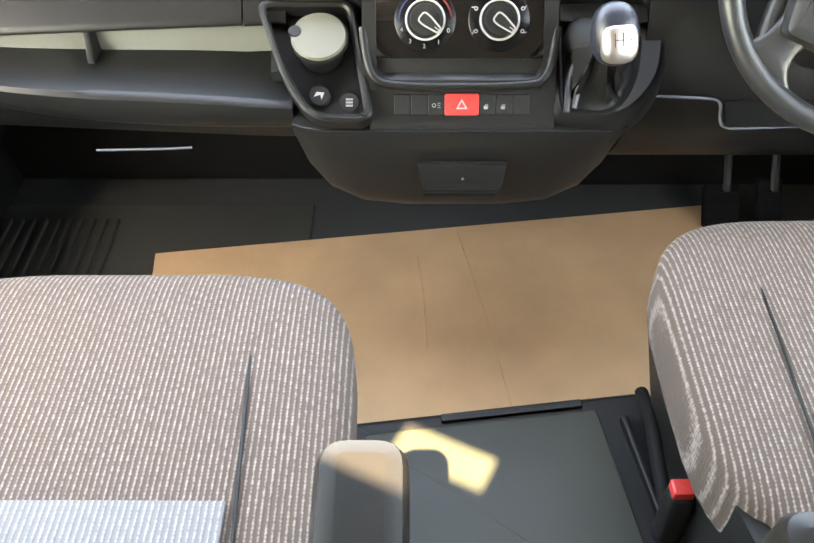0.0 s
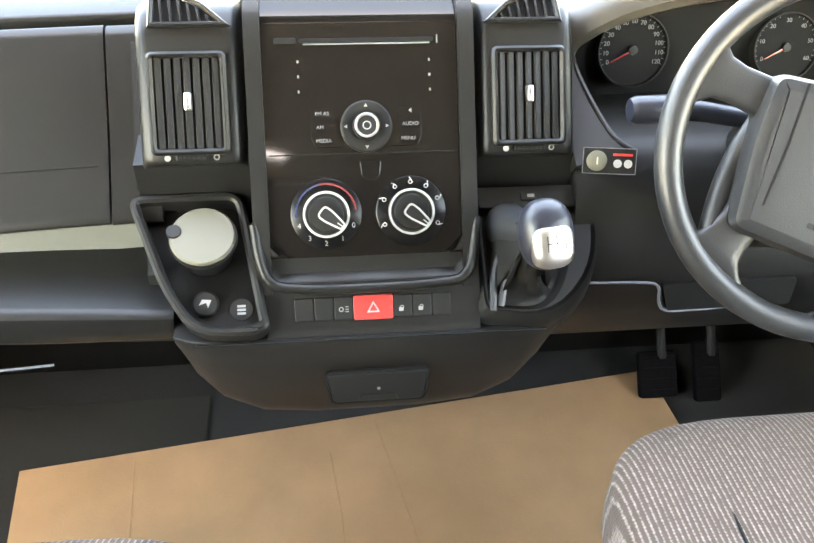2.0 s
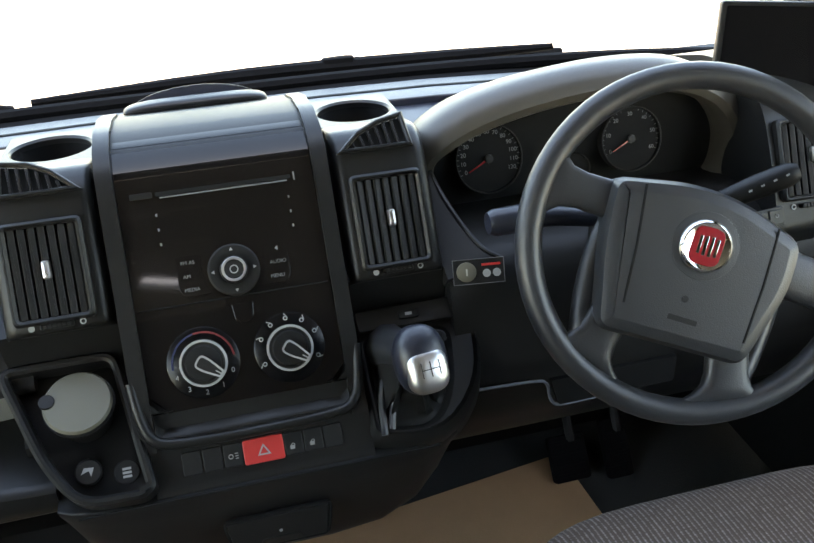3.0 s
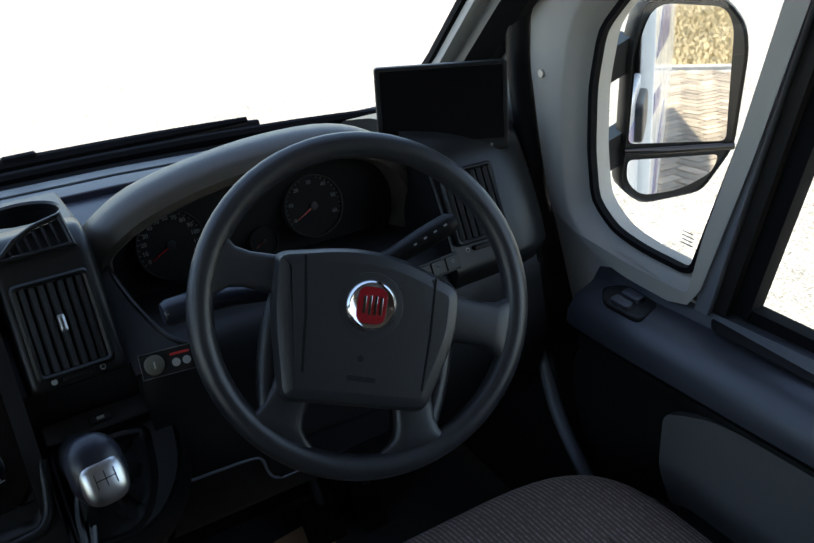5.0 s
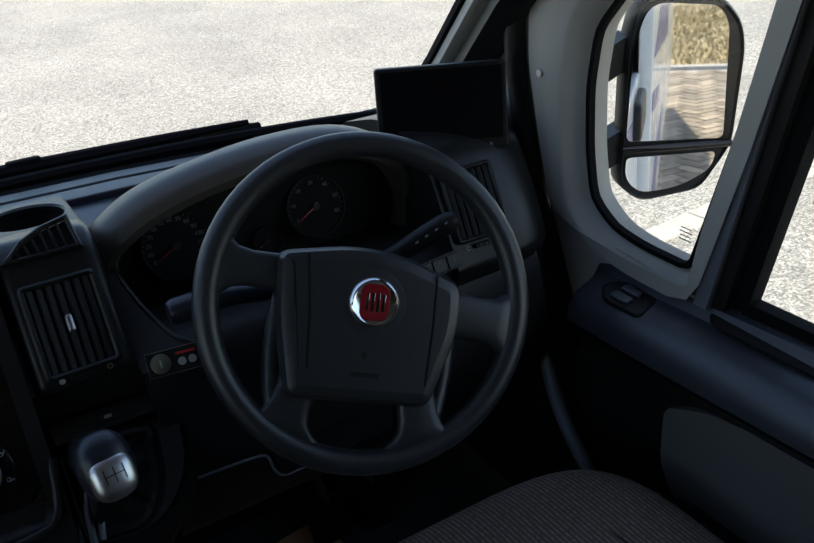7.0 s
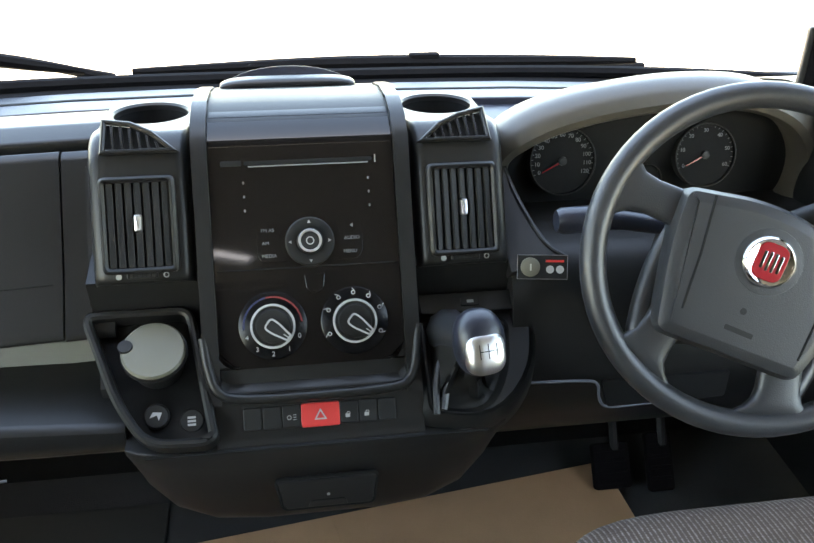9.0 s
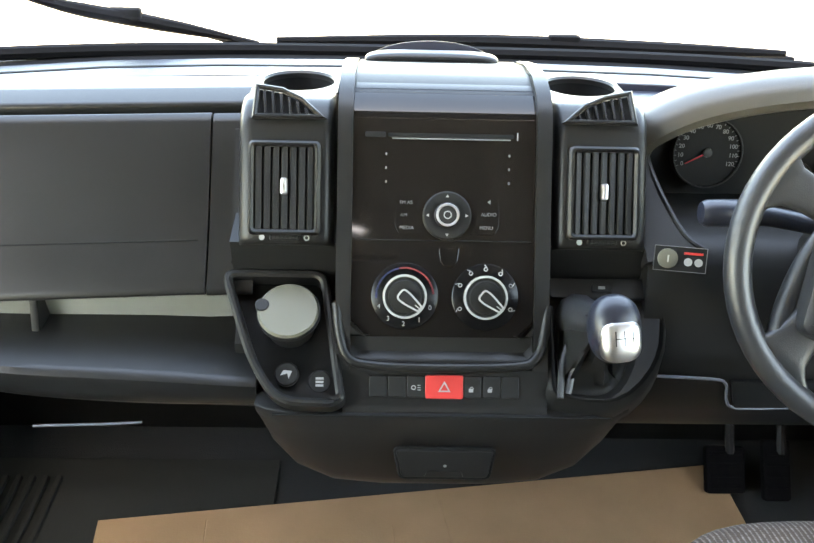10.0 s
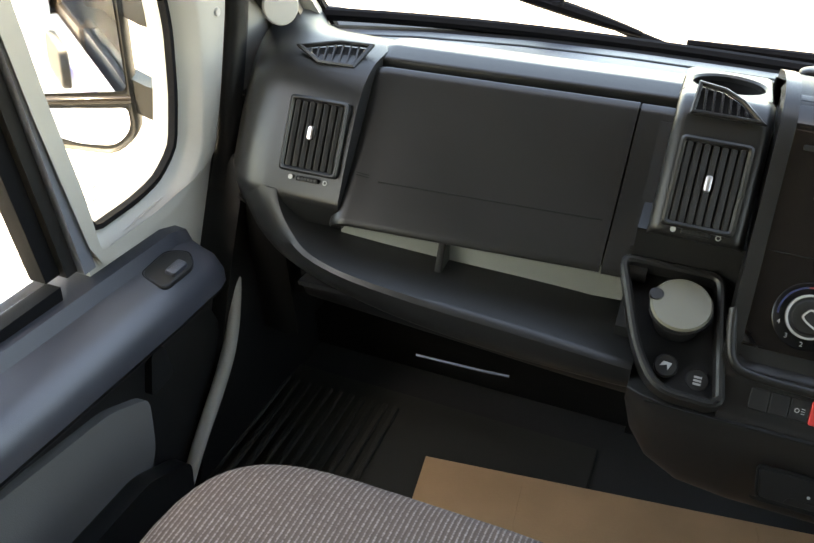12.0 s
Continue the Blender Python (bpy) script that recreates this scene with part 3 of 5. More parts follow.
def seat(s, cx, front, label, back):
    st = thing("cab_seat", (cx, front - 0.25, 0), label, "seat", "cab seats")
    part("seat_cushion", cushion(cx, front - 0.27, 0.275, 0.30, 0.27, 0.075, 0.45, 0.52, 48, 24, 0.012, 0.006), CLOTH, st)
    for k in (-1, 1):
        sm = [(cx + k * (0.165 + 0.03 * u), front - 0.012 - 0.5 * u, 0.352 - 0.055 * (1 - u) ** 6 - 0.002) for u in span(0.02, 1, 14)]
        part("seam", tube(sm, 0.0022, 6), DARK, st)
    pale = [[(cx + x, front - 0.372 - v, 0.3515 + 0.0015 * math.cos(x * 9) + 0.03 * max(0, v) ** 1) for x in span(-0.176, 0.176, 8)] for v in span(0.0, 0.13, 5)]
    part("pale_insert", loops([[p for p in r] + [(p[0], p[1], p[2] - 0.02) for p in r[::-1]] for r in pale]), PALECLOTH, st, "pale grey finely striped insert")
    part("seat_base", box((cx, front - 0.30, 0.10), (0.46, 0.44, 0.2), 0.02), DARK, st)
    part("side_cover", yz(rounded([(front - 0.10, 0.20), (front - 0.12, 0.29), (front - 0.45, 0.30), (front - 0.62, 0.36), (front - 0.62, 0.14), (front - 0.2, 0.12)], 0.03), cx - s * 0.262 - 0.014, cx - s * 0.262 + 0.014, 0.008), DASH, st)
    bk = cushion(0, 0, 0, 0.29, 0.085, 0.30, 0.4, 0.45, 40, 22)
    part("backrest", bk, CLOTH, st, m=pose(cx, front - 0.665, 0.52, 26, 0, 0))
    part("headrest", cushion(0, 0, 0, 0.13, 0.05, 0.09, 0.5, 0.5), CLOTH, st, m=pose(cx, front - 0.86, 0.90, 20, 0, 0))
    ax = cx - s * 0.325
    arm = part("armrest", box((0, 0, 0), (0.074, 0.26, 0.06), 0.018), DASH, st, m=pose(ax + s * 0.0, back, 0.525, 6, 0, 0))
    return st


seat(-1, -0.36, 0.828, "brown-grey striped fabric passenger seat with armrest", 0.262)
seat(1, 0.628, 0.940, "brown-grey striped fabric driver's seat with armrest", 0.20)
belt = thing("belt_buckle", (0.37, 0.62, 0.09), "black belt buckle with red release button", "buckle")
part("buckle_body", box((0.338, 0.558, 0.150), (0.036, 0.032, 0.10), 0.008), DARK, belt)
part("release_button", box((0.336, 0.560, 0.205), (0.027, 0.023, 0.012), 0.003), RED, belt)
part("buckle_stalk", tube([(0.352, 0.79, 0.10), (0.348, 0.73, 0.125), (0.337, 0.64, 0.14), (0.337, 0.58, 0.13)], 0.010), BLACK, belt)

# ---- dashboard ----
dash = thing("dashboard", (XC, 1.30, 0.21), "dark grey moulded plastic dashboard with centre console", "dashboard")


def bow(x):
    return -0.09 * max(0.0, -0.2 - x)


# deep body that closes everything behind the visible panels
part("dash_body", prism([(1.20, 0.30), (1.24, 0.46), (1.30, 0.60), (1.33, 0.68), (1.44, 0.665), (1.60, 0.63), (1.60, 0.30)], span(-0.80, 0.98, 2)), DARK, dash)
def sweep(x):
    return -0.16 * abs((x - XC) / 0.92) ** 3


for nm, prof, mt in (("screen_tray", [(1.43, 0.645), (1.43, 0.668), (1.50, 0.672), (1.69, 0.662), (1.69, 0.62)], TRAYP),
                     ("demist_strip", rounded([(1.535, 0.668), (1.540, 0.681), (1.640, 0.677), (1.648, 0.664)], 0.003), TRAYP),
                     ("demist_slot", [(1.592, 0.6780), (1.592, 0.6800), (1.600, 0.6797), (1.600, 0.6777)], BLACK),
                     ("screen_ledge", [(1.652, 0.660), (1.655, 0.672), (1.690, 0.670), (1.690, 0.655)], RUBBER)):
    part(nm, prism(prof, span(-0.84, 1.00, 10), sweep), mt, dash)

# passenger side
def shoulder(profile, x0, x1, n, r=0.034, dy=0.75, dz=-0.62):
    """A profile run along x whose x0 end rolls back in a rounded shoulder."""
    rings = [[(x0 + r * (1 - math.cos(a)), y + bow(x0) + dy * r * (1 - math.sin(a)), z + dz * r * (1 - math.sin(a))) for y, z in profile] for a in (radians(d) for d in (0, 15, 30, 45, 60, 75))]
    return loops(rings + [[(x, y + bow(x), z) for y, z in profile] for x in span(x0 + r, x1, n)])


part("top_pad", shoulder(rounded([(1.302, 0.68), (1.302, 0.722), (1.345, 0.730), (1.415, 0.722), (1.43, 0.66)], 0.006), -0.650, -0.19, 8), DASH, dash)
part("top_slot", prism([(1.285, 0.69), (1.285, 0.706), (1.305, 0.706), (1.305, 0.69)], span(-0.605, -0.195, 8), bow), BLACK, dash)
lid = part("glove_box_lid", shoulder(rounded([(1.287, 0.690), (1.285, 0.716), (1.272, 0.712), (1.232, 0.655), (1.180, 0.585), (1.130, 0.530), (1.128, 0.520), (1.16, 0.516), (1.26, 0.60)], [0.004, 0.004, 0.018, 0.03, 0.03, 0.006, 0.006, 0.004, 0.004], 4), -0.640, -0.238, 10), DASH, dash)
part("lid_groove", tube([(x, 1.1745 + bow(x), 0.5785) for x in span(-0.575, -0.25, 6)], 0.0016, 6), BLACK, lid)
part("side_panel", prism(rounded([(1.287, 0.690), (1.285, 0.715), (1.270, 0.710), (1.230, 0.655), (1.178, 0.585), (1.128, 0.530), (1.126, 0.520), (1.16, 0.514), (1.26, 0.60)], 0.004, 3), span(-0.235, -0.175, 2), bow), DASH, dash)
part("side_filler", prism([(1.15, 0.50), (1.15, 0.56), (1.26, 0.70), (1.32, 0.70), (1.32, 0.50)], [-0.205, -0.165]), DARK, dash)
# open shelf below the glove box
part("shelf_floor", prism([(1.075, 0.425), (1.075, 0.432), (1.24, 0.42), (1.24, 0.40)], span(-0.665, -0.17, 6), lambda x: bow(x) * 0.5), DARK, dash)
# back wall coloured pale to give its soft reflection
part("shelf_back", prism([(1.178, 0.452), (1.166, 0.512), (1.20, 0.515), (1.22, 0.452)], span(-0.63, -0.19, 6), bow), SHELF_SHEEN, dash, "back of the shelf, coloured pale for its reflected light")
part("shelf_divider", yz([(1.10, 0.43), (1.125, 0.515), (1.2, 0.515), (1.2, 0.43)], -0.470, -0.460, 0.003), DASH, dash)
INNER = curve_through([(-0.165, 1.047, 0.441), (-0.194, 1.046, 0.443), (-0.329, 1.041, 0.456), (-0.474, 1.038, 0.466), (-0.583, 1.040, 0.476), (-0.650, 1.055, 0.486), (-0.690, 1.078, 0.503), (-0.710, 1.090, 0.524), (-0.719, 1.098, 0.540), (-0.722, 1.104, 0.552)], 5)
OUTERB = curve_through([(-0.165, 1.048, 0.400), (-0.200, 1.047, 0.400), (-0.329, 1.044, 0.404), (-0.474, 1.046, 0.414), (-0.600, 1.060, 0.428), (-0.700, 1.088, 0.442), (-0.760, 1.112, 0.468), (-0.790, 1.124, 0.505), (-0.803, 1.128, 0.532), (-0.808, 1.132, 0.552)], 5)
part("shelf_band", loops([[(a.x, a.y + 0.14, a.z + 0.004), (a.x, a.y + 0.008, a.z + 0.001), tuple(a), tuple(a.lerp(b, 0.12) + Vector((0, -0.007, 0))), tuple(a.lerp(b, 0.5) + Vector((0, -0.010, 0))), tuple(a.lerp(b, 0.85) + Vector((0, -0.005, 0))), tuple(b), (b.x, b.y + 0.03, b.z - 0.012), (b.x, b.y + 0.15, b.z - 0.012)] for a, b in zip(INNER, OUTERB)]), DASH, dash)
part("lower_panel", prism(rounded([(1.090, 0.425), (1.100, 0.36), (1.125, 0.325), (1.20, 0.30), (1.24, 0.42)], 0.02), span(-0.70, -0.15, 6), lambda x: bow(x) * -0.8), DARK, dash)
# thin paler tube that draws the highlight on the lower edge
part("edge_highlight", tube([(-0.47, 1.050, 0.356), (-0.37, 1.062, 0.350), (-0.33, 1.068, 0.348)], 0.002, 6), EDGE, dash)
part("footwell_panel", prism([(1.44, 0.0), (1.38, 0.30), (1.5, 0.30), (1.5, 0.0)], [-0.90, -0.15]), DARK, dash)
part("footwell_panel", prism([(1.42, 0.0), (1.36, 0.30), (1.5, 0.30), (1.5, 0.0)], [-0.15, 1.0]), DARK, dash)


def air_vent(m, w, h, n, tab=(0.0, 0.0), recess=0.012):
    """A louvred vent in a frame; local x right, y up, z out."""
    fr = part("air_vent", ring_slab(rect(w + 0.014, h + 0.014, 0.008), rect(w, h, 0.004), 0.013, 0.003, -0.002), DASH, dash, m=m)
    # black plate on the face gives the shade behind the slats
    part("vent_back", slab(rect(w + 0.002, h + 0.002), 0.002, 0, -0.001), BLACK, fr, m=m)
    for i in range(n):
        x = -w / 2 + w * (i + 0.5) / n
        b = box((0, 0, 0), (0.0078, h, 0.004), 0.0012)
        b.transform(pose(x, 0, 0.0050, 0, 16, 0))
        part("slat", b, DARK, fr, m=m)
    part("vent_tab", box((tab[0], tab[1], 0.010), (0.009, 0.021, 0.010), 0.003), SATIN, fr, m=m)
    return fr


def vent_wheel(m, w, y):
    th = part("vent_wheel", box((0, y, 0.002), (w * 0.42, 0.007, 0.007), 0.002), DARK, dash, m=m)
    for k in range(7):
        part("rib", box((-w * 0.18 + w * 0.06 * k, y, 0.0058), (0.0012, 0.006, 0.001), 0.0002), BLACK, th, m=m)
    part("open_mark", slab(circle(0.0036, 16, -w * 0.32, y), 0.001, 0, 0.0), WHITE, th, m=m)
    part("close_mark", ring_slab(circle(0.0036, 16, w * 0.32, y), circle(0.0022, 16, w * 0.32, y), 0.001, 0, 0.0), WHITE, th, m=m)


def grille(m, poly, n, w):
    g = part("defrost_grille", ring_slab(inset(poly, -0.006), poly, 0.006, 0.002, -0.002), DASH, dash, m=m)
    part("grille_back", slab(inset(poly, -0.001), 0.001, 0, -0.006), BLACK, g, m=m)
    xs = [p[0] for p in poly]
    a, b = min(xs), max(xs)
    for i in range(1, n):
        x = a + (b - a) * i / n
        ys = []
        for p, q in zip(poly, poly[1:] + poly[:1]):
            if (p[0] - x) * (q[0] - x) < 0:
                ys.append(p[1] + (q[1] - p[1]) * (x - p[0]) / (q[0] - p[0]))
        if len(ys) >= 2:
            lo, hi = min(ys), max(ys)
            part("bar", slab([(x - w, lo), (x + w, lo), (x + w - 0.003, hi), (x - w - 0.003, hi)], 0.005, 0.001, -0.005), DASH, g, m=m)


def rolled(profile, x0, x1, r=0.016, dy=0.8, dz=-0.6):
    """A profile run along x with both ends rolled back."""
    ang = [radians(d) for d in (0, 18, 36, 54, 72, 90)]
    near = [(x0 + r * (1 - math.cos(a)), r * (1 - math.sin(a))) for a in ang]
    far = [(x0 + x1 - x, o) for x, o in near[::-1]]
    return loops([[(x, y + dy * o, z + dz * o) for y, z in profile] for x, o in near + far])


# centre vent pods
POD = rounded([(1.15, 0.590), (1.113, 0.603), (1.182, 0.722), (1.200, 0.747), (1.232, 0.758), (1.283, 0.746), (1.290, 0.71), (1.43, 0.70), (1.43, 0.60)], [0, 0.016, 0.03, 0.03, 0.03, 0.002, 0.002, 0.002, 0], 4)
for x0, x1 in ((-0.188, -0.066), (0.214, 0.334)):
    part("vent_pod", rolled(POD, x0, x1), DASH, dash)
VS = 59.8
for cx in (-0.128, 0.274):
    m = pose(cx, 1.149, 0.668, VS, 0, 0)
    air_vent(m, 0.076, 0.104, 7, (0, 0.002))
    vent_wheel(m, 0.088, -0.062)
grille(pose(-0.128, 1.203, 0.755, 45, 0, 0), [(-0.036, -0.010), (0.038, -0.010), (0.018, 0.008), (-0.006, 0.020), (-0.034, 0.024)], 7, 0.0016)
grille(pose(0.274, 1.203, 0.755, 45, 0, 0), [(-0.040, -0.010), (0.036, -0.010), (0.032, 0.024), (0.004, 0.018), (-0.022, 0.006)], 7, 0.0016)
for cx, w in ((-0.127, 0.122), (0.274, 0.120)):
    m = pose(cx, 1.355, 0.731, -4, 0, 0)
    out_, in_ = [], []
    for i in range(40):
        a = 2 * math.pi * i / 40
        c_, s_ = math.cos(a), math.sin(a)
        k = min(w / 2 / max(abs(c_), 1e-6), 0.072 / max(abs(s_), 1e-6))
        out_.append((c_ * k, s_ * k))
        in_.append((c_ * 0.050, s_ * 0.050))
    cup = part("cup_holder", ring_slab(out_, in_, 0.010, 0.003, -0.004), DASH, dash, m=m)
    # cup lining blackened for the shade inside
    part("cup_wall", loops([[(x * k, y * k, z) for x, y in in_] for z, k in ((0.002, 1.02), (-0.07, 0.96), (-0.072, 0.1))], False, True), BLACK, cup, m=m)
# console body, frame and glossy panel
BODY = rounded([(1.10, 0.50), (1.040, 0.482), (1.030, 0.464), (1.011, 0.430), (1.005, 0.424), (1.2, 0.42), (1.25, 0.50)], [0, 0.006, 0.006, 0.008, 0.003, 0, 0], 4)
part("console_body", prism(BODY, [-0.052, -0.048, 0.205, 0.209]), DASH, dash)
part("console_cheek", prism([(1.13, 0.60), (1.15, 0.50), (1.10, 0.46), (1.10, 0.42), (1.25, 0.42), (1.25, 0.62)], [-0.20, 0.365]), DARK, dash)
LOWER = rounded([(1.00, 0.424), (1.003, 0.40), (1.02, 0.33), (1.05, 0.25), (1.10, 0.212), (1.25, 0.20), (1.25, 0.424)], [0.004, 0.03, 0.05, 0.05, 0.03, 0, 0], 4)
rings = []
for x, k in ((-0.165, 0.35), (-0.15, 0.6), (-0.12, 0.82), (-0.07, 0.96), (0.0, 1.0), (0.15, 1.0), (0.22, 0.96), (0.27, 0.82), (0.30, 0.6), (0.318, 0.35)):
    rings.append([(x, y + (1 - k) * 0.03, 0.424 - (0.424 - z) * k) for y, z in LOWER])
part("console_lower", loops(rings), DARK, dash)
MC = pose(XC, 1.029, 0.46, VS, 0, 0)
drawer = part("ashtray_drawer", slab(rounded([(-0.048, -0.136), (0.066, -0.136), (0.072, -0.092), (-0.056, -0.092)], 0.006), 0.006, 0.002), DARK, dash, m=pose(XC, 1.012, 0.46, 84, 0, 0))
DG = rounded([(-0.048, -0.136), (0.066, -0.136), (0.072, -0.092), (-0.056, -0.092)], 0.006)
part("drawer_gap", ring_slab(inset(DG, -0.0035), inset(DG, -0.0003), 0.0045, 0.0005), BLACK, drawer, m=pose(XC, 1.012, 0.46, 84, 0, 0))
part("drawer_grip", slab(rounded([(-0.018, -0.134), (0.034, -0.134), (0.030, -0.124), (-0.014, -0.124)], 0.003), 0.0075, 0.001), DASH, drawer, m=pose(XC, 1.012, 0.46, 84, 0, 0))
PAN = [(1.056, 0.508), (1.080, 0.549), (1.108, 0.598), (1.142, 0.650), (1.172, 0.700), (1.188, 0.728), (1.203, 0.748), (1.222, 0.760), (1.242, 0.767)]
PAN = PAN[:4] + [tuple(p) for p in curve_through(PAN[4:], 4)]
FRM = [(1.030, 0.474), (1.040, 0.488), (1.064, 0.536), (1.098, 0.594), (1.134, 0.652), (1.168, 0.712), (1.195, 0.757), (1.225, 0.773), (1.27, 0.780), (1.34, 0.772), (1.42, 0.750), (1.44, 0.69)]


def strip(profile, x0, x1, depth):
    """A band with the profile (y, z) as its face, thickened inwards."""
    back = [(y + depth * 0.86, z - depth * 0.5) for y, z in profile[::-1]]
    return prism(profile + back, [x0, x0 + 0.003, x1 - 0.003, x1])


for x0, x1 in ((-0.062, -0.043), (0.189, 0.208)):
    part("console_frame", strip(FRM, x0, x1, 0.05), DASH, dash)
LIP = curve_through([(-0.061, 1.076, 0.545), (-0.056, 1.052, 0.512), (-0.046, 1.037, 0.490), (-0.020, 1.032, 0.481), (0.064, 1.030, 0.479), (0.166, 1.032, 0.481), (0.192, 1.037, 0.490), (0.202, 1.052, 0.512), (0.207, 1.076, 0.545)], 6)
part("console_lip", tube(LIP, 0.0065, 10), DASH, dash)
part("console_slope", loops([[(p.x * 1.0, p.y + 0.002, p.z - 0.004), (0.064 + (p.x - 0.064) * 0.94, p.y + 0.030, p.z + 0.006), (0.064 + (p.x - 0.064) * 0.90, p.y + 0.07, p.z - 0.03), (p.x, p.y + 0.06, p.z - 0.05)] for p in LIP]), DARK, dash)
part("console_core", prism([(y + 0.012, z - 0.007) for y, z in FRM] + [(1.44, 0.55), (1.10, 0.46)], [-0.05, 0.196]), DARK, dash)
panel = part("control_panel", strip(PAN, -0.043, 0.189, 0.012), PIANO, dash, "gloss black radio and heater panel")
CAP = [(1.2435, 0.7675), (1.252, 0.7695), (1.285, 0.7690), (1.33, 0.7640), (1.38, 0.7560), (1.43, 0.7450)]
part("document_lid", strip(CAP, -0.041, 0.187, 0.01), DASH, dash)
for k in (-1, 1):
    fil = [(k * 0.117, -0.022)] + [(k * (0.117 - 0.026 * (1 - math.sin(a))), -0.022 + 0.026 * (1 - math.cos(a))) for a in (radians(d) for d in span(0, 90, 8))]
    part("corner_fillet", slab(fil if k < 0 else fil[::-1], 0.010, 0.002, -0.004), DASH, dash, m=pose(XC, 1.068, 0.529, 60, 0, 0))
clip = part("paper_clip", cushion(0.064, 1.428, 0.744, 0.100, 0.017, 0.0155, 0.6, 0.45), DASH, dash)
part("clip_fin", slab([(0.096 * math.cos(a), 0.034 * math.sin(a) - 0.008) for a in span(0, math.pi, 20)], 0.005, 0.001), TRAYP, clip, m=pose(0.064, 1.452, 0.741, 62, 0, 0))


def on_panel(u, z):
    """A pose on the panel's face, u from the centre line, at the height z."""
    for (y0, z0), (y1, z1) in zip(PAN, PAN[1:]):
        if z0 <= z <= z1:
            k = (z - z0) / (z1 - z0)
            return pose(XC + u, y0 + (y1 - y0) * k, z, 90 - math.degrees(math.atan2(y1 - y0, z1 - z0)), 0, 0)


# ---- steering wheel ----
wm = pose(0.587, 0.971, 0.671, 62.5, 0, -12) @ pose(0, 0, 0, 0, 0, -20)
wheel = thing("steering_wheel", (0.587, 0.971, 0.671), "dark grey four-spoke steering wheel with round badge", "steering wheel")
part("rim", tube([(0.191 * math.cos(a), 0.191 * math.sin(a), 0) for a in span(0, 2 * math.pi, 64)[:-1]], 0.0155, 16, True), WHEELP, wheel, m=wm)
HUB = rounded([(-0.116, 0.046), (-0.03, 0.064), (0.03, 0.062), (0.108, 0.036), (0.112, -0.02), (0.086, -0.116), (-0.088, -0.121), (-0.112, -0.02)], [0.014, 0.06, 0.06, 0.016, 0.05, 0.016, 0.016, 0.05], 5)
hub = part("airbag_cover", slab(HUB, 0.045, 0.016, -0.015), WHEELP, wheel, m=wm)
for a, b, ws in (((-0.085, 0.020), (-0.183, 0.022), (0.024, 0.022, 0.021, 0.024, 0.034, 0.054)), ((0.085, 0.000), (0.183, -0.004), (0.030, 0.028, 0.027, 0.029, 0.038, 0.054)),
                 ((-0.066, -0.085), (-0.086, -0.161), (0.026, 0.024, 0.025, 0.029, 0.038, 0.052)), ((0.066, -0.085), (0.088, -0.159), (0.026, 0.024, 0.025, 0.029, 0.038, 0.052))):
    a, b = Vector(a), Vector(b)
    ax = (b - a).normalized()
    pr = Vector((-ax.y, ax.x))
    rings = []
    for u, w in zip((0.0, 0.35, 0.6, 0.78, 0.90, 1.0), ws):
        c = a.lerp(b, u)
        ring = []
        for k in range(20):
            q = 2 * math.pi * k / 20
            e = c + pr * (w * math.copysign(abs(math.cos(q)) ** 0.6, math.cos(q)))
            ring.append((e.x, e.y, (0.012 if u < 0.95 else 0.008) * math.copysign(abs(math.sin(q)) ** 0.6, math.sin(q))))
        rings.append(ring)
    part("spoke", loops(rings), WHEELP, wheel, m=wm)
for k in (-1, 1):
    part("spoke_rib", tube(curve_through([(k * 0.100, 0.004, -0.012), (k * 0.106, -0.040, -0.012), (k * 0.104, -0.090, -0.009), (k * 0.096, -0.140, -0.002)], 5), [0.012] * 15 + [0.009], 10), WHEELP, wheel, m=wm)
bd = part("badge", lathe([(0.001, 0.035), (0.024, 0.035), (0.026, 0.036), (0.029, 0.034), (0.031, 0.028)], 40), CHROME, wheel, "round chrome and red badge", wm)
part("badge_field", slab(rounded(rect(0.034, 0.042), 0.012), 0.002, 0.0005, 0.0345), REDPAINT, bd, m=wm)

# ---- gear lever ----
gear = thing("gear_lever", (0.25, 1.06, 0.52), "gear lever with silver-topped knob in a leather boot", "gear lever")
part("knob", cushion(0, 0, 0, 0.029, 0.038, 0.026, 0.85, 0.85), TRAYP, gear, m=pose(0.252, 0.940, 0.608, 60, 0, 8))
part("knob_plate", cushion(0, -0.0105, 0.013, 0.0235, 0.0250, 0.0165, 0.75, 0.70), SATIN, gear, "silver shift-pattern plate", m=pose(0.252, 0.940, 0.608, 60, 0, 8))
part("lever", tube([(0.25, 1.09, 0.52), (0.258, 1.0, 0.57), (0.262, 0.95, 0.60)], [0.03, 0.018, 0.015]), WHEELP, gear)

# ---- monitor ----
mon = thing("rear_view_monitor", (0.87, 1.25, 0.71), "black flat monitor with a blank screen on the dashboard", "monitor")
mm = pose(0.868, 1.226, 0.791, 80, 0, -27)
part("monitor_case", slab(rect(0.198, 0.132, 0.006), 0.022, 0.003, -0.022), DARK, mon, m=mm)
part("screen", slab(rect(0.182, 0.108, 0.002, 0, 0.006), 0.001), SCREEN, mon, m=mm)
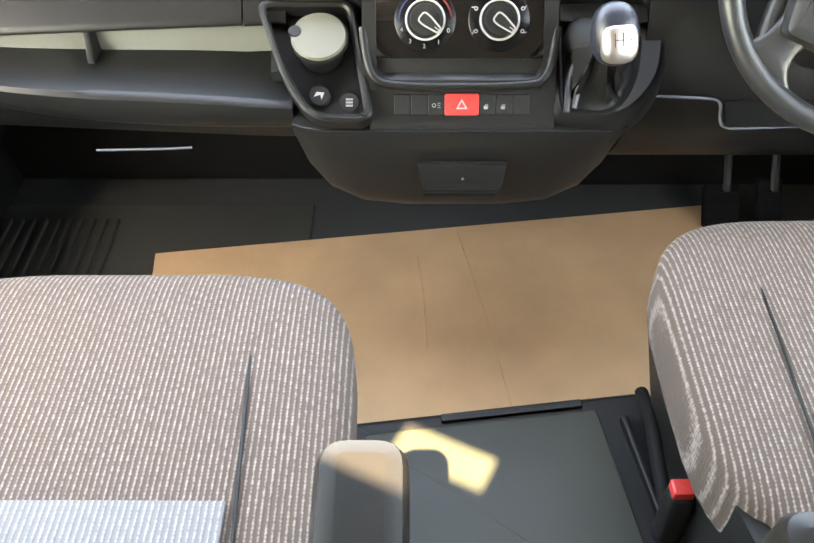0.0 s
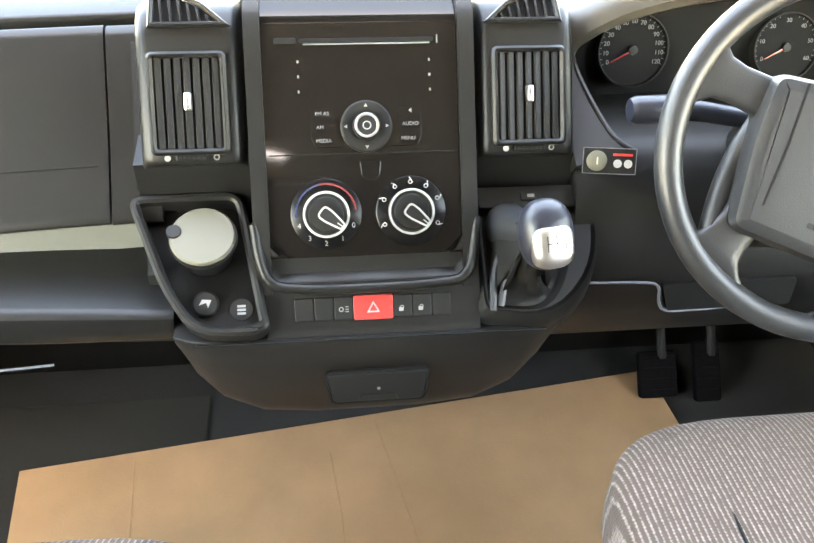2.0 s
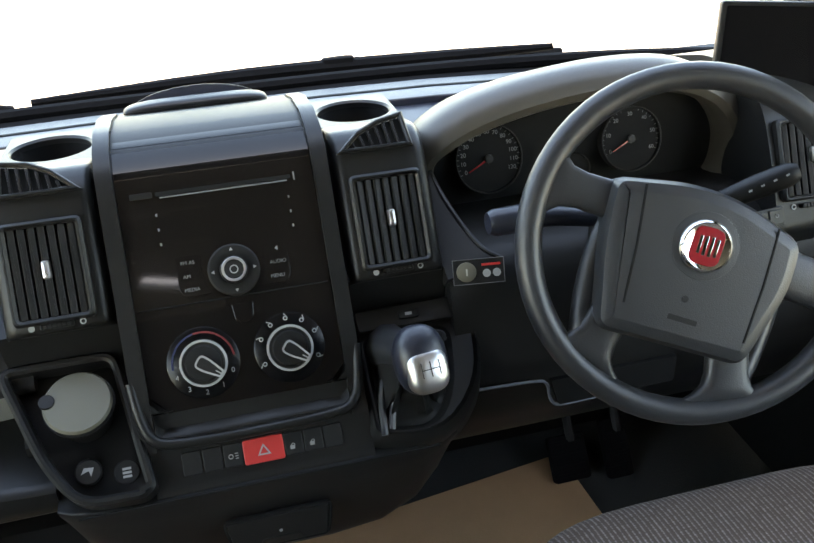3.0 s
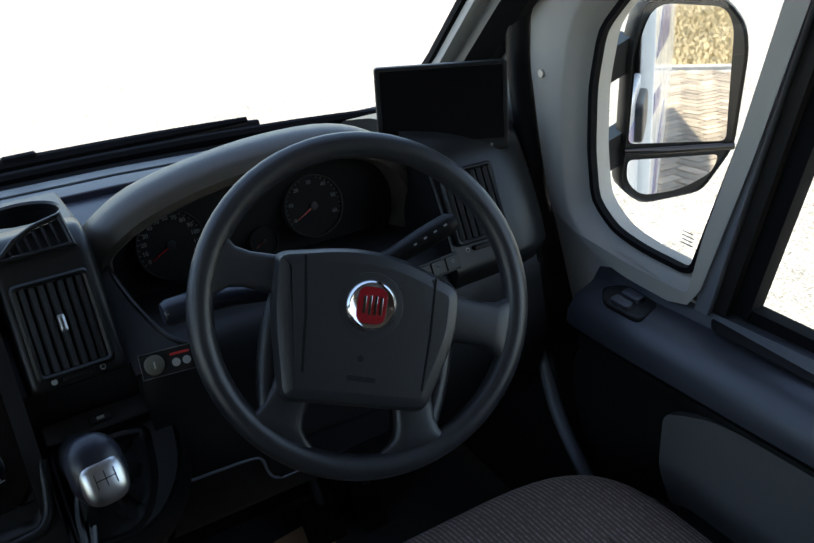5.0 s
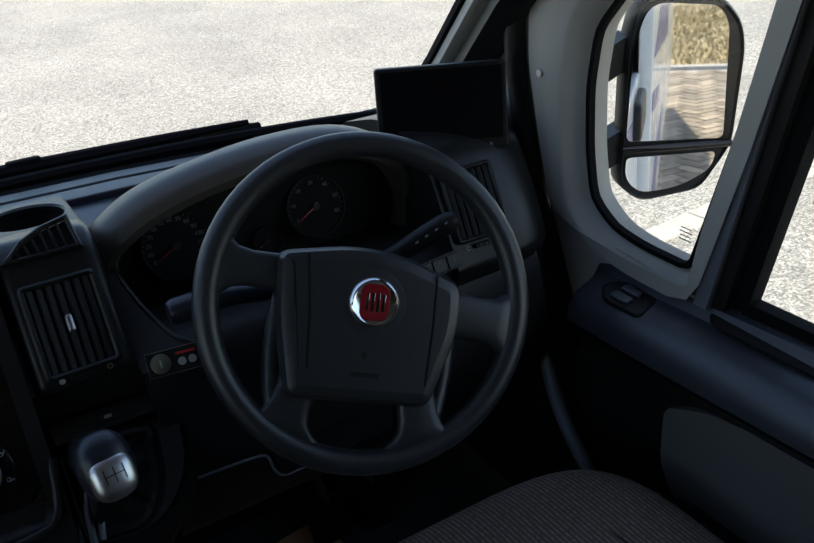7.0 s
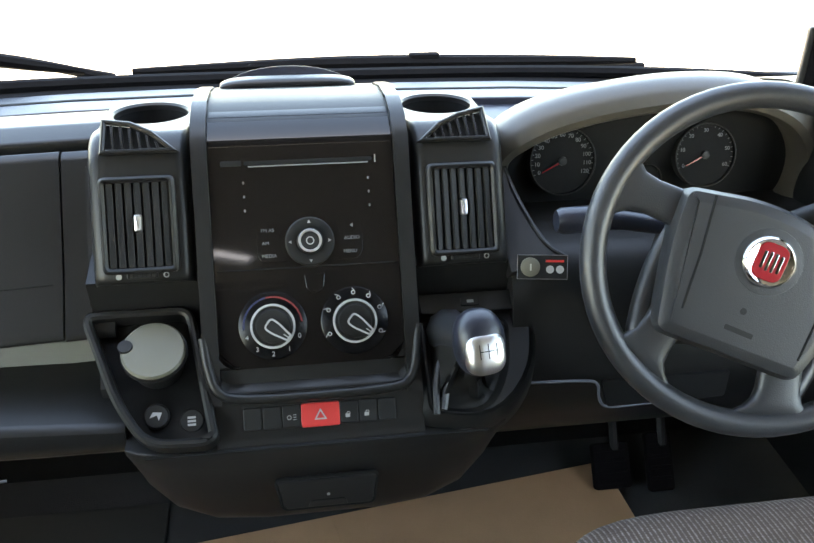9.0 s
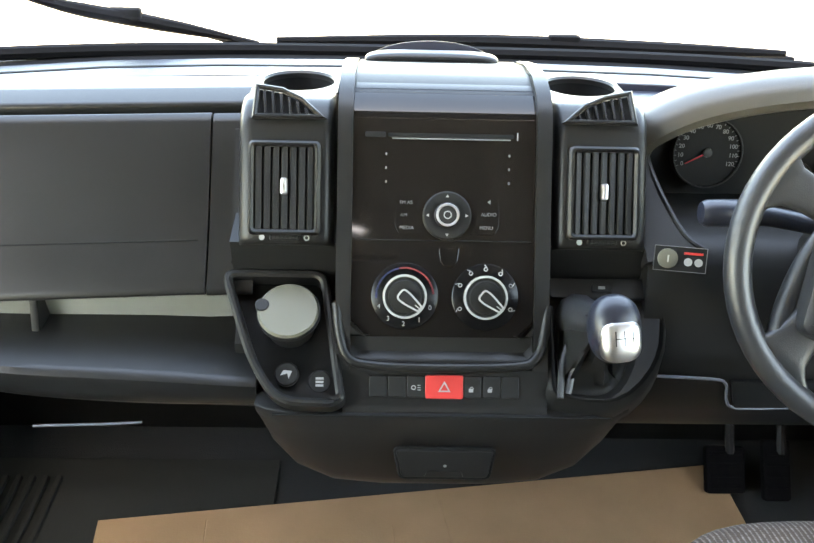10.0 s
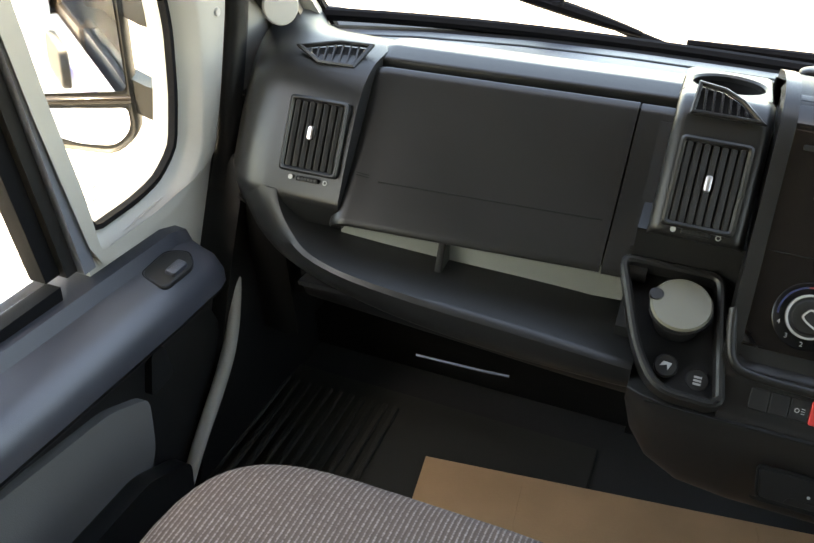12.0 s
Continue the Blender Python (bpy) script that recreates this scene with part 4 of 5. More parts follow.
part("monitor_foot", box((0.868, 1.25, 0.72), (0.05, 0.04, 0.05), 0.006), DARK, mon)

# ---- console: tray with ash pot and sockets ----
MP = pose(0.0, 1.002, 0.449, 35, 0, 0)       # sloping plane of the two console wings
TRAY = [(-0.218, 0.172), (-0.076, 0.172), (-0.047, -0.002), (-0.062, -0.012), (-0.135, -0.010), (-0.172, 0.045)]
tr_o, tr_i = rounded(TRAY, [0.026, 0.022, 0.014, 0.014, 0.03, 0.03], 6), rounded(TRAY, [0.026, 0.022, 0.014, 0.014, 0.03, 0.03], 6)
tr_i = inset(tr_i, 0.011)
tray_rim = part("tray_rim", ring_slab(tr_o, tr_i, 0.030, 0.0035, -0.018), DASH, dash, m=MP)
part("tray_floor", slab(inset(tr_i, -0.002), 0.01, 0, -0.030), DARK, tray_rim, m=MP)
part("wing_skirt", slab(inset(tr_o, 0.004), 0.03, 0, -0.05), DARK, dash, m=MP)
pot = thing("ash_pot", (-0.123, 1.09, 0.47), "black round ash pot with khaki lid in the console tray", "ashtray")
mp = pose(-0.123, 1.081, 0.528, 27, 0, 0)
part("pot_body", lathe([(0.030, -0.075), (0.033, -0.012), (0.040, -0.010), (0.041, -0.004), (0.001, -0.004)], 40), DARK, pot, m=mp)
part("lid", lathe([(0.037, -0.004), (0.0395, 0.0), (0.037, 0.0035), (0.001, 0.0045)], 40), LIDGREY, pot, "khaki grey plastic lid", mp)
part("finger_notch", slab(circle(0.009, 20, -0.0335, 0.006), 0.0065, 0.001, -0.001), DARK, pot, m=mp)
for nm, sx, sy, sz, kind_ in (("cigarette_lighter", -0.124, 1.041, 0.456, 0), ("power_socket", -0.082, 1.039, 0.446, 1)):
    so = thing(nm, (sx, sy + 0.02, sz - 0.02), "black round socket plug with a white symbol" if not kind_ else "black socket cap with a white symbol", "socket")
    ms = pose(sx, sy, sz, 42, 0, 0)
    part("socket_ring", lathe([(0.019, -0.02), (0.0185, -0.008), (0.016, -0.004), (0.001, -0.004)], 28), DASH, so, m=ms)
    cp = part("socket_cap", lathe([(0.0155, -0.004), (0.0155, 0.004), (0.0135, 0.006), (0.001, 0.006)], 28), DARK, so, m=ms)
    if kind_:
        for k in range(3):
            part("symbol", slab(rect(0.010, 0.0028, 0, 0, -0.005 + 0.0045 * k), 0.0004, 0, 0.0061), WHITE, cp, m=ms)
    else:
        part("symbol", slab([(-0.008, -0.002), (0.001, 0.001), (0.003, -0.006), (0.007, 0.004), (-0.004, 0.005)], 0.0004, 0, 0.0061), WHITE, cp, m=ms)

# ---- console: gear lever surround and boot ----
GS = [(0.210, 0.005), (0.300, -0.010), (0.362, 0.055), (0.376, 0.172), (0.212, 0.172)]
gs_o = rounded(GS, [0.015, 0.05, 0.04, 0.01, 0.008], 4)
gs_i = rounded([(0.224, 0.016), (0.288, 0.008), (0.318, 0.055), (0.328, 0.125), (0.224, 0.125)], [0.015, 0.05, 0.04, 0.015, 0.012], 4)
part("gear_surround", ring_slab(gs_o, gs_i, 0.018, 0.008, -0.018), DARK, dash, m=MP)
part("gear_skirt", slab(inset(gs_o, 0.004), 0.03, 0, -0.06), DARK, dash, m=MP)
part("gear_flank", loops([[(x, y, 0.002) for x, y in inset(gs_o, 0.003)], [(x, y, -0.012) for x, y in inset(gs_o, -0.004)], [(x, y - 0.004, -0.05) for x, y in inset(gs_o, -0.010)], [(x, y - 0.004, -0.10) for x, y in inset(gs_o, 0.01)]], False, False), DARK, dash, m=MP)
part("ledge_trim", slab(rounded([(0.216, 0.136), (0.362, 0.136), (0.366, 0.165), (0.216, 0.165)], 0.006), 0.006, 0.002, 0.006), DASH, dash, m=MP)
part("lock_switch", slab(rect(0.026, 0.011, 0.002, 0.284, 0.150), 0.005, 0.001, 0.010), DARK, dash, m=MP)
part("switch_symbol", slab(rect(0.009, 0.004, 0, 0.284, 0.150), 0.0004, 0, 0.0151), WHITE, dash, m=MP)
tip = MP.inverted() @ Vector((0.256, 0.985, 0.585))
rings = []
for k in range(13):
    u = k / 12
    ring = []
    for i, (x, y) in enumerate(gs_i):
        a = 2 * math.pi * i / len(gs_i)
        c = (0.276, 0.066)
        d = Vector((x - c[0], y - c[1])).normalized()
        w = u ** 0.8
        f = 0.006 * math.sin(math.pi * u) * math.sin(7 * a + 5 * u) + 0.004 * math.sin(math.pi * u) * math.sin(13 * a - 4 * u)
        q = Vector((x, y)) * (1 - w) + (Vector((tip.x, tip.y)) + d * 0.017) * w + d * f
        ring.append((q.x, q.y, -0.010 + (tip.z + 0.010) * u ** 1.7 + 0.7 * f))
    rings.append(ring)
part("boot", loops(rings, False, True), DARK, gear, "creased black leather boot", MP)
for pts in ([(0.222, 0.004, 0.004), (0.226, 0.045, 0.010), (0.236, 0.072, 0.016), (0.250, 0.060, 0.022)], [(0.232, 0.010, 0.004), (0.240, 0.040, 0.012), (0.252, 0.058, 0.022)], [(0.232, 0.118, 0.008), (0.280, 0.122, 0.012), (0.318, 0.118, 0.010), (0.322, 0.108, 0.006)]):
    part("boot_pleat", tube(curve_through(pts, 6), 0.0045, 8), WHEELP, gear, m=MP)
for k, b in enumerate(([(-0.010, 0.004, 0.0006, 0.016)], [(0, 0.004, 0.0006, 0.016)], [(0.010, 0.004, 0.0006, 0.016)], [(0, 0.004, 0.020, 0.0006)])):
    cx, cy, w, h = b[0]
    part("shift_line", slab(rect(w + 0.0003, h + 0.0003, 0, cx, cy - 0.012), 0.0006, 0, 0.0293), DARK, gear, m=pose(0.252, 0.940, 0.608, 60, 0, 8))

# ---- console: switch row, drawer ----
hz = part("hazard_button", slab(rect(0.048, 0.030, 0.003, 0.004, -0.008), 0.006, 0.001, 0.0), RED, dash, "red hazard button with a pale triangle", MC)
part("hazard_triangle", ring_slab([(-0.004, -0.014), (0.012, -0.014), (0.004, 0.0)], [(-0.001, -0.0122), (0.009, -0.0122), (0.004, -0.0035)], 0.0004, 0, 0.0061), WHITE, hz, m=MC)
for k, (cx, sym) in enumerate(((-0.080, 0), (-0.056, 0), (-0.032, 1), (0.040, 2), (0.064, 2), (0.088, 0))):
    sb = part("switch", slab(rect(0.0225, 0.028, 0.003, cx, -0.008), 0.0045, 0.0012, 0.0), DARK, dash, m=MC)
    if sym == 1:
        part("switch_symbol", ring_slab(circle(0.0030, 12, cx - 0.003, -0.009), circle(0.0020, 12, cx - 0.003, -0.009), 0.0004, 0, 0.0046), WHITE, sb, m=MC)
        for q in (-0.003, 0, 0.003):
            part("switch_symbol", slab(rect(0.004, 0.0008, 0, cx + 0.004, -0.009 + q), 0.0004, 0, 0.0046), WHITE, sb, m=MC)
    elif sym == 2:
        part("switch_symbol", slab(rect(0.0055, 0.0045, 0, cx - 0.002, -0.012), 0.0004, 0, 0.0046), WHITE, sb, m=MC)
        part("switch_symbol", ring_slab(circle(0.0024, 12, cx - 0.001, -0.0095), circle(0.0016, 12, cx - 0.001, -0.0095), 0.0003, 0, 0.0046), WHITE, sb, m=MC)
md = pose(XC, 1.012, 0.46, 84, 0, 0)
part("drawer_slot", slab(rounded([(-0.048, -0.185), (0.066, -0.185), (0.075, -0.088), (-0.059, -0.088)], 0.006), 0.003, 0, -0.010), BLACK, dash, m=pose(XC, 1.012, 0.46, 96, 0, 0))
part("drawer_symbol", slab(circle(0.0022, 10, 0.009, -0.116), 0.0006, 0, 0.0062), WHITE, drawer, m=md)
part("body_seam", tube([(x, 1.0005, 0.4245) for x in span(-0.14, 0.29, 4)], 0.0016, 6), BLACK, dash)

# ---- radio and heater panel ----
rm = on_panel(0.004, 0.640)
part("panel_seam", tube([on_panel(u, 0.6135).translation for u in (-0.112, 0.0, 0.112)], 0.0009, 6), BLACK, panel)
part("cd_slot", slab(rect(0.160, 0.005, 0.002, 0.008, 0), 0.0006), BLACK, panel, m=on_panel(0, 0.727))
part("slot_edge", slab(rect(0.150, 0.0016, 0, 0.008, -0.0045), 0.0012), GREYPRINT, panel, m=on_panel(0, 0.727))
part("eject_button", slab(rect(0.026, 0.007, 0.002), 0.0012, 0.0004), DARK, panel, m=on_panel(-0.088, 0.727))
part("slot_end", slab(rect(0.0018, 0.010), 0.001), GREYPRINT, panel, m=on_panel(0.092, 0.727))
part("display", slab(rect(0.118, 0.040, 0.002), 0.0006), PIANO, panel, m=on_panel(0.0, 0.690))
for sgn in (-1, 1):
    for k in range(3):
        part("preset_mark", slab(rect(0.0022, 0.0034), 0.0007), GREYPRINT, panel, m=on_panel(sgn * 0.078 + 0.004, 0.706 - 0.015 * k))
ring = part("menu_ring", lathe([(0.031, 0.0), (0.031, 0.003), (0.029, 0.005), (0.019, 0.005), (0.017, 0.004), (0.001, 0.004)], 40), DARK, panel, m=rm)
kn = part("menu_knob", lathe([(0.0165, 0.004), (0.016, 0.013), (0.0145, 0.0145), (0.001, 0.014)], 36), DARK, panel, m=rm)
part("knob_ring", ring_slab(circle(0.0146, 36), circle(0.0115, 36), 0.001, 0.0003, 0.0142), SATIN, kn, m=rm)
part("knob_mark", ring_slab(circle(0.0052, 20), circle(0.0038, 20), 0.0005, 0, 0.0141), WHITE, kn, m=rm)
for k in range(4):
    part("arrow", slab([(-0.0022, 0.023), (0.0022, 0.023), (0, 0.0268)], 0.0005, 0, 0.0051), WHITE, ring, m=rm @ pose(0, 0, 0, 0, 0, 90 * k))
KEY = [(-0.066, 0.024), (-0.036, 0.024), (-0.037, 0.008), (-0.035, -0.012), (-0.028, -0.024), (-0.060, -0.024), (-0.066, -0.014)]
for sgn in (-1, 1):
    part("key_block", slab([(p[0] * -sgn if sgn > 0 else p[0], p[1]) for p in rounded(KEY, 0.004, 3)][::(1 if sgn < 0 else -1)], 0.0012, 0.0005), PIANO, panel, m=rm)
for wd, u, v in (("FM AS", -0.052, 0.016), ("AM", -0.055, 0.0), ("MEDIA", -0.051, -0.016), ("AUDIO", 0.053, 0.002), ("MENU", 0.050, -0.015)):
    words(wd, 0.0062, rm @ pose(u, v, 0.0014), GREYPRINT, panel)
part("mute_mark", slab([(-0.002, 0), (0.002, 0.003), (0.002, -0.003)], 0.0005), GREYPRINT, panel, m=rm @ pose(0.053, 0.018, 0.0013))
part("recirculation_button", slab(rounded([(-0.013, 0.012), (0.013, 0.012), (0.011, -0.006), (0.005, -0.012), (-0.005, -0.012), (-0.011, -0.006)], 0.002), 0.003, 0.001), PIANO, panel, m=on_panel(0.007, 0.596))
KA = -38       # pointer angle
for u, kind_ in ((-0.048, 0), (0.054, 1)):
    mk = on_panel(u, 0.5525)
    dial = part("heater_dial", lathe([(0.0425, 0.0), (0.0425, 0.002), (0.041, 0.003), (0.001, 0.003)], 48), SCREEN, panel, m=mk)
    hk = part("heater_knob", lathe([(0.028, 0.003), (0.0275, 0.010), (0.026, 0.011), (0.022, 0.010), (0.020, 0.013), (0.001, 0.013)], 44), DARK, panel, m=mk)
    part("knob_ring", ring_slab(circle(0.0278, 44), circle(0.0250, 44), 0.0012, 0.0004, 0.0105), WHITE, hk, m=mk)
    t_o = rounded([(-0.009, -0.0085), (0.004, -0.0085), (0.025, -0.0045), (0.025, 0.0045), (0.004, 0.0085), (-0.009, 0.0085)], [0.008, 0.004, 0.001, 0.001, 0.004, 0.008], 5)
    mt = mk @ pose(0, 0, 0, 0, 0, KA)
    part("pointer", slab(t_o, 0.008, 0.002, 0.011), DARK, hk, m=mt)
    part("pointer_outline", ring_slab(t_o, inset(t_o, 0.0022), 0.0007, 0, 0.0186), WHITE, hk, m=mt)
    part("pointer_line", slab(rect(0.010, 0.0012, 0, 0.021, 0), 0.0005, 0, 0.0192), WHITE, hk, m=mt)
    if kind_ == 0:
        for k, a in enumerate(span(12, 178, 12)):
            pt = slab(rect(0.0082, 0.0022), 0.0005, 0, 0.0031)
            part("scale_mark", pt, REDP if a < 100 else BLUEP, dial, m=mk @ pose(0.036 * math.cos(radians(a)), 0.036 * math.sin(radians(a)), 0, 0, 0, a + 90))
        for d, a in (("0", -24), ("1", -58), ("2", -92), ("3", -126), ("4", -158)):
            words(d, 0.0085, mk @ pose(0.0352 * math.cos(radians(a)), 0.0352 * math.sin(radians(a)), 0.0032), WHITE, dial, "numeral")
    else:
        for a in (205, 155, 122, 90, 58, 25, -25):
            w = part("vent_mark", ring_slab(circle(0.0028, 10), circle(0.0016, 10), 0.0004, 0, 0.0031), WHITE, dial, m=mk @ pose(0.0355 * math.cos(radians(a)), 0.0355 * math.sin(radians(a)), 0))
            part("vent_mark", slab(rect(0.0050, 0.0011), 0.0004, 0, 0.0031), WHITE, dial, m=mk @ pose(0.0395 * math.cos(radians(a)), 0.0395 * math.sin(radians(a)), 0, 0, 0, a + 40))

# ---- instrument hood and dials ----
HOOD = curve_through([(0.350, 0.662, 0.022), (0.352, 0.690, 0.012), (0.372, 0.713, 0.004), (0.42, 0.738, 0), (0.50, 0.757, 0), (0.60, 0.767, 0), (0.70, 0.761, 0), (0.77, 0.730, 0.002), (0.808, 0.678, 0.006), (0.812, 0.62, 0.015), (0.79, 0.575, 0.03)], 4)
rings = []
for i, p in enumerate(HOOD):
    a, b = HOOD[max(0, i - 1)], HOOD[min(len(HOOD) - 1, i + 1)]
    nv = Vector((-(b.y - a.y), b.x - a.x)).normalized()
    yf = 1.228 + p.z
    rings.append([(p.x + nv.x * o, y, p.y + nv.y * o) for o, y in ((-0.010, 1.32), (-0.013, yf + 0.030), (-0.011, yf + 0.010), (-0.005, yf - 0.001), (0.006, yf - 0.004), (0.018, yf + 0.002), (0.027, yf + 0.014), (0.030, yf + 0.032), (0.028, yf + 0.06), (-0.004, 1.37), (-0.045, 1.45))])
part("instrument_hood", loops(rings, True, True), HOOD_LIT, dash)
part("instrument_face", slab(rounded([(0.345, 0.565), (0.80, 0.565), (0.825, 0.68), (0.77, 0.75), (0.60, 0.785), (0.42, 0.75), (0.345, 0.70)], 0.02), 0.01), BLACK, dash, m=Matrix(((1, 0, 0, 0), (0, 0, -1, 1.292), (0, 1, 0, 0), (0, 0, 0, 1))))
for cx, cz, r, nums, na in ((0.445, 0.674, 0.049, ("0", "10", "20", "30", "40", "50", "60", "70", "80", "90", "100", "110", "120"), -150), (0.662, 0.674, 0.047, ("0", "10", "20", "30", "40", "50", "60"), -152), (0.578, 0.640, 0.022, (), -160)):
    mg = pose(cx, 1.272, cz, 74, 0, 0)
    gd = part("gauge", lathe([(r, -0.01), (r, 0.004), (r * 0.965, 0.005), (r * 0.95, 0.001), (0.001, 0.0)], 48), BLACK, dash, m=mg)
    part("gauge_ring", ring_slab(circle(r * 1.0, 48), circle(r * 0.965, 48), 0.002, 0.0005, 0.0045), DARK, gd, m=mg)
    for k, d in enumerate(nums):
        a = radians(205 - 230 * k / (len(nums) - 1))
        words(d, r * 0.17, mg @ pose(r * 0.76 * math.cos(a), r * 0.76 * math.sin(a), 0.0012), GREYPRINT, gd, "numeral")
    for k in range(25 if nums else 5):
        a = 205 - 230 * k / (24 if nums else 4)
        part("tick", slab(rect(r * 0.07, r * 0.014), 0.0003, 0, 0.0010), GREYPRINT, gd, m=mg @ pose(r * 0.91 * math.cos(radians(a)), r * 0.91 * math.sin(radians(a)), 0, 0, 0, a))
    part("needle", slab([(-r * 0.12, -r * 0.03), (r * 0.70, -r * 0.012), (r * 0.70, r * 0.012), (-r * 0.12, r * 0.03)], 0.0012, 0, 0.003), REDPAINT, gd, m=mg @ pose(0, 0, 0, 0, 0, 207))
    part("needle_cap", lathe([(r * 0.13, 0.003), (r * 0.12, 0.006), (0.0005, 0.0065)], 20), DARK, gd, m=mg)

part("binnacle_rim", tube(curve_through([(0.350, 1.250, 0.690), (0.356, 1.228, 0.668), (0.368, 1.180, 0.642), (0.388, 1.140, 0.615), (0.410, 1.118, 0.605)], 6), 0.0035, 8), DASH, dash)
part("binnacle_cheek", loops([[(0.334, 1.30, 0.70), (0.350, 1.250, 0.690), (0.356, 1.228, 0.668), (0.368, 1.180, 0.642), (0.388, 1.140, 0.615), (0.410, 1.118, 0.604), (0.336, 1.112, 0.590)], [(0.334, 1.32, 0.68), (0.345, 1.280, 0.66), (0.352, 1.250, 0.64), (0.364, 1.20, 0.61), (0.384, 1.16, 0.59), (0.406, 1.14, 0.585), (0.336, 1.13, 0.57)]]), DARK, dash)
# driver's lower panel, switches and column
KNEE = rounded([(1.275, 0.605), (1.20, 0.615), (1.135, 0.600), (1.105, 0.555), (1.082, 0.46), (1.080, 0.43), (1.095, 0.37), (1.15, 0.28), (1.25, 0.20), (1.40, 0.18), (1.40, 0.62)], [0, 0.02, 0.03, 0.03, 0.01, 0.01, 0.03, 0.04, 0.03, 0, 0], 4)
part("knee_panel", prism(KNEE, [0.340, 0.345, 0.95, 0.96]), DARK, dash)
part("shelf_edge", tube(curve_through([(0.36, 1.072, 0.437), (0.44, 1.073, 0.432), (0.462, 1.073, 0.424), (0.470, 1.076, 0.395), (0.484, 1.078, 0.378), (0.52, 1.078, 0.377), (0.62, 1.08, 0.380)], 6), 0.0022, 6), EDGE, dash)
# plate coloured black for the shade in the shelf pocket
part("shelf_well", slab(rounded([(0.470, 0.425), (0.484, 0.380), (0.66, 0.382), (0.66, 0.425)], 0.004), 0.01), BLACK, dash, m=Matrix(((1, 0, 0, 0), (0, 0, -1, 1.085), (0, 1, 0, 0), (0, 0, 0, 1))))
mst = pose(0.376, 1.112, 0.596, 64, 0, -8)
stk = part("switch_label", slab(rect(0.066, 0.032, 0.001), 0.0015, 0.0003, 0.004), DARK, dash, "small black label with a pale rim and a round key switch", mst)
part("label_rim", ring_slab(rect(0.066, 0.032), rect(0.0645, 0.0305), 0.0004, 0, 0.0056), GREYPRINT, stk, m=mst)
part("key_switch", lathe([(0.0125, 0.005), (0.0125, 0.009), (0.011, 0.010), (0.001, 0.010)], 28), LIDGREY, stk, m=mst @ pose(-0.016, 0, 0))
part("key_mark", slab(rect(0.002, 0.009), 0.0004, 0, 0.0101), GREYTRIM, stk, m=mst @ pose(-0.016, 0, 0))
for k in range(2):
    part("label_dot", slab(circle(0.0052, 18, 0.010 + 0.013 * k, -0.003), 0.0004, 0, 0.0056), WHITE, stk, m=mst)
part("label_bar", slab(rect(0.024, 0.003, 0, 0.016, 0.008), 0.0004, 0, 0.0056), RED, stk, m=mst)
col = thing("steering_column", (0.60, 1.10, 0.58), "dark plastic steering column shroud with two stalks", "steering column")
cm = pose(0.600, 1.055, 0.628, 55, 0, -4)
part("shroud", slab(rounded([(-0.062, -0.060), (0.062, -0.060), (0.066, 0.03), (0.045, 0.052), (-0.045, 0.052), (-0.066, 0.03)], 0.02), 0.15, 0.02, -0.095), DARK, col, m=cm)
part("lower_shroud", slab(rounded([(-0.05, -0.11), (0.05, -0.11), (0.062, -0.05), (-0.062, -0.05)], 0.02), 0.10, 0.02, -0.09), DASH, col, m=cm)
ls = part("indicator_stalk", tube([(0.55, 1.065, 0.665), (0.46, 1.072, 0.680), (0.425, 1.076, 0.682), (0.418, 1.077, 0.682), (0.383, 1.079, 0.680), (0.376, 1.079, 0.680)], [0.011, 0.012, 0.0135, 0.0165, 0.0165, 0.013], 16), TRAYP, col)
part("stalk_mark", slab(rect(0.010, 0.0025), 0.0005, 0, 0.0), WHITE, ls, m=pose(0.433, 1.065, 0.686, 60, 0, 0))
rs = part("wiper_stalk", tube([(0.64, 1.08, 0.655), (0.68, 1.065, 0.668), (0.72, 1.052, 0.688), (0.752, 1.042, 0.704), (0.762, 1.039, 0.708)], [0.010, 0.013, 0.0155, 0.015, 0.010], 16), DARK, col)
for k in range(4):
    part("stalk_mark", slab(rect(0.0045, 0.0022), 0.0005), WHITE, rs, m=pose(0.70 + 0.013 * k, 1.040 - 0.004 * k, 0.690 + 0.007 * k, 60, -20, 0))
mcs = pose(0.768, 1.100, 0.608, 66, 0, 6)
cs = part("light_switches", slab(rect(0.082, 0.026, 0.003), 0.004, 0.001), DARK, dash, m=mcs)
for k in range(3):
    ky = part("switch_key", slab(rect(0.023, 0.020, 0.002, -0.026 + 0.026 * k, 0), 0.0065, 0.001), DASH, cs, m=mcs)
    part("key_mark", ring_slab(circle(0.003, 12, -0.026 + 0.026 * k, 0.002), circle(0.002, 12, -0.026 + 0.026 * k, 0.002), 0.0004, 0, 0.0066), GREYPRINT, cs, m=mcs)

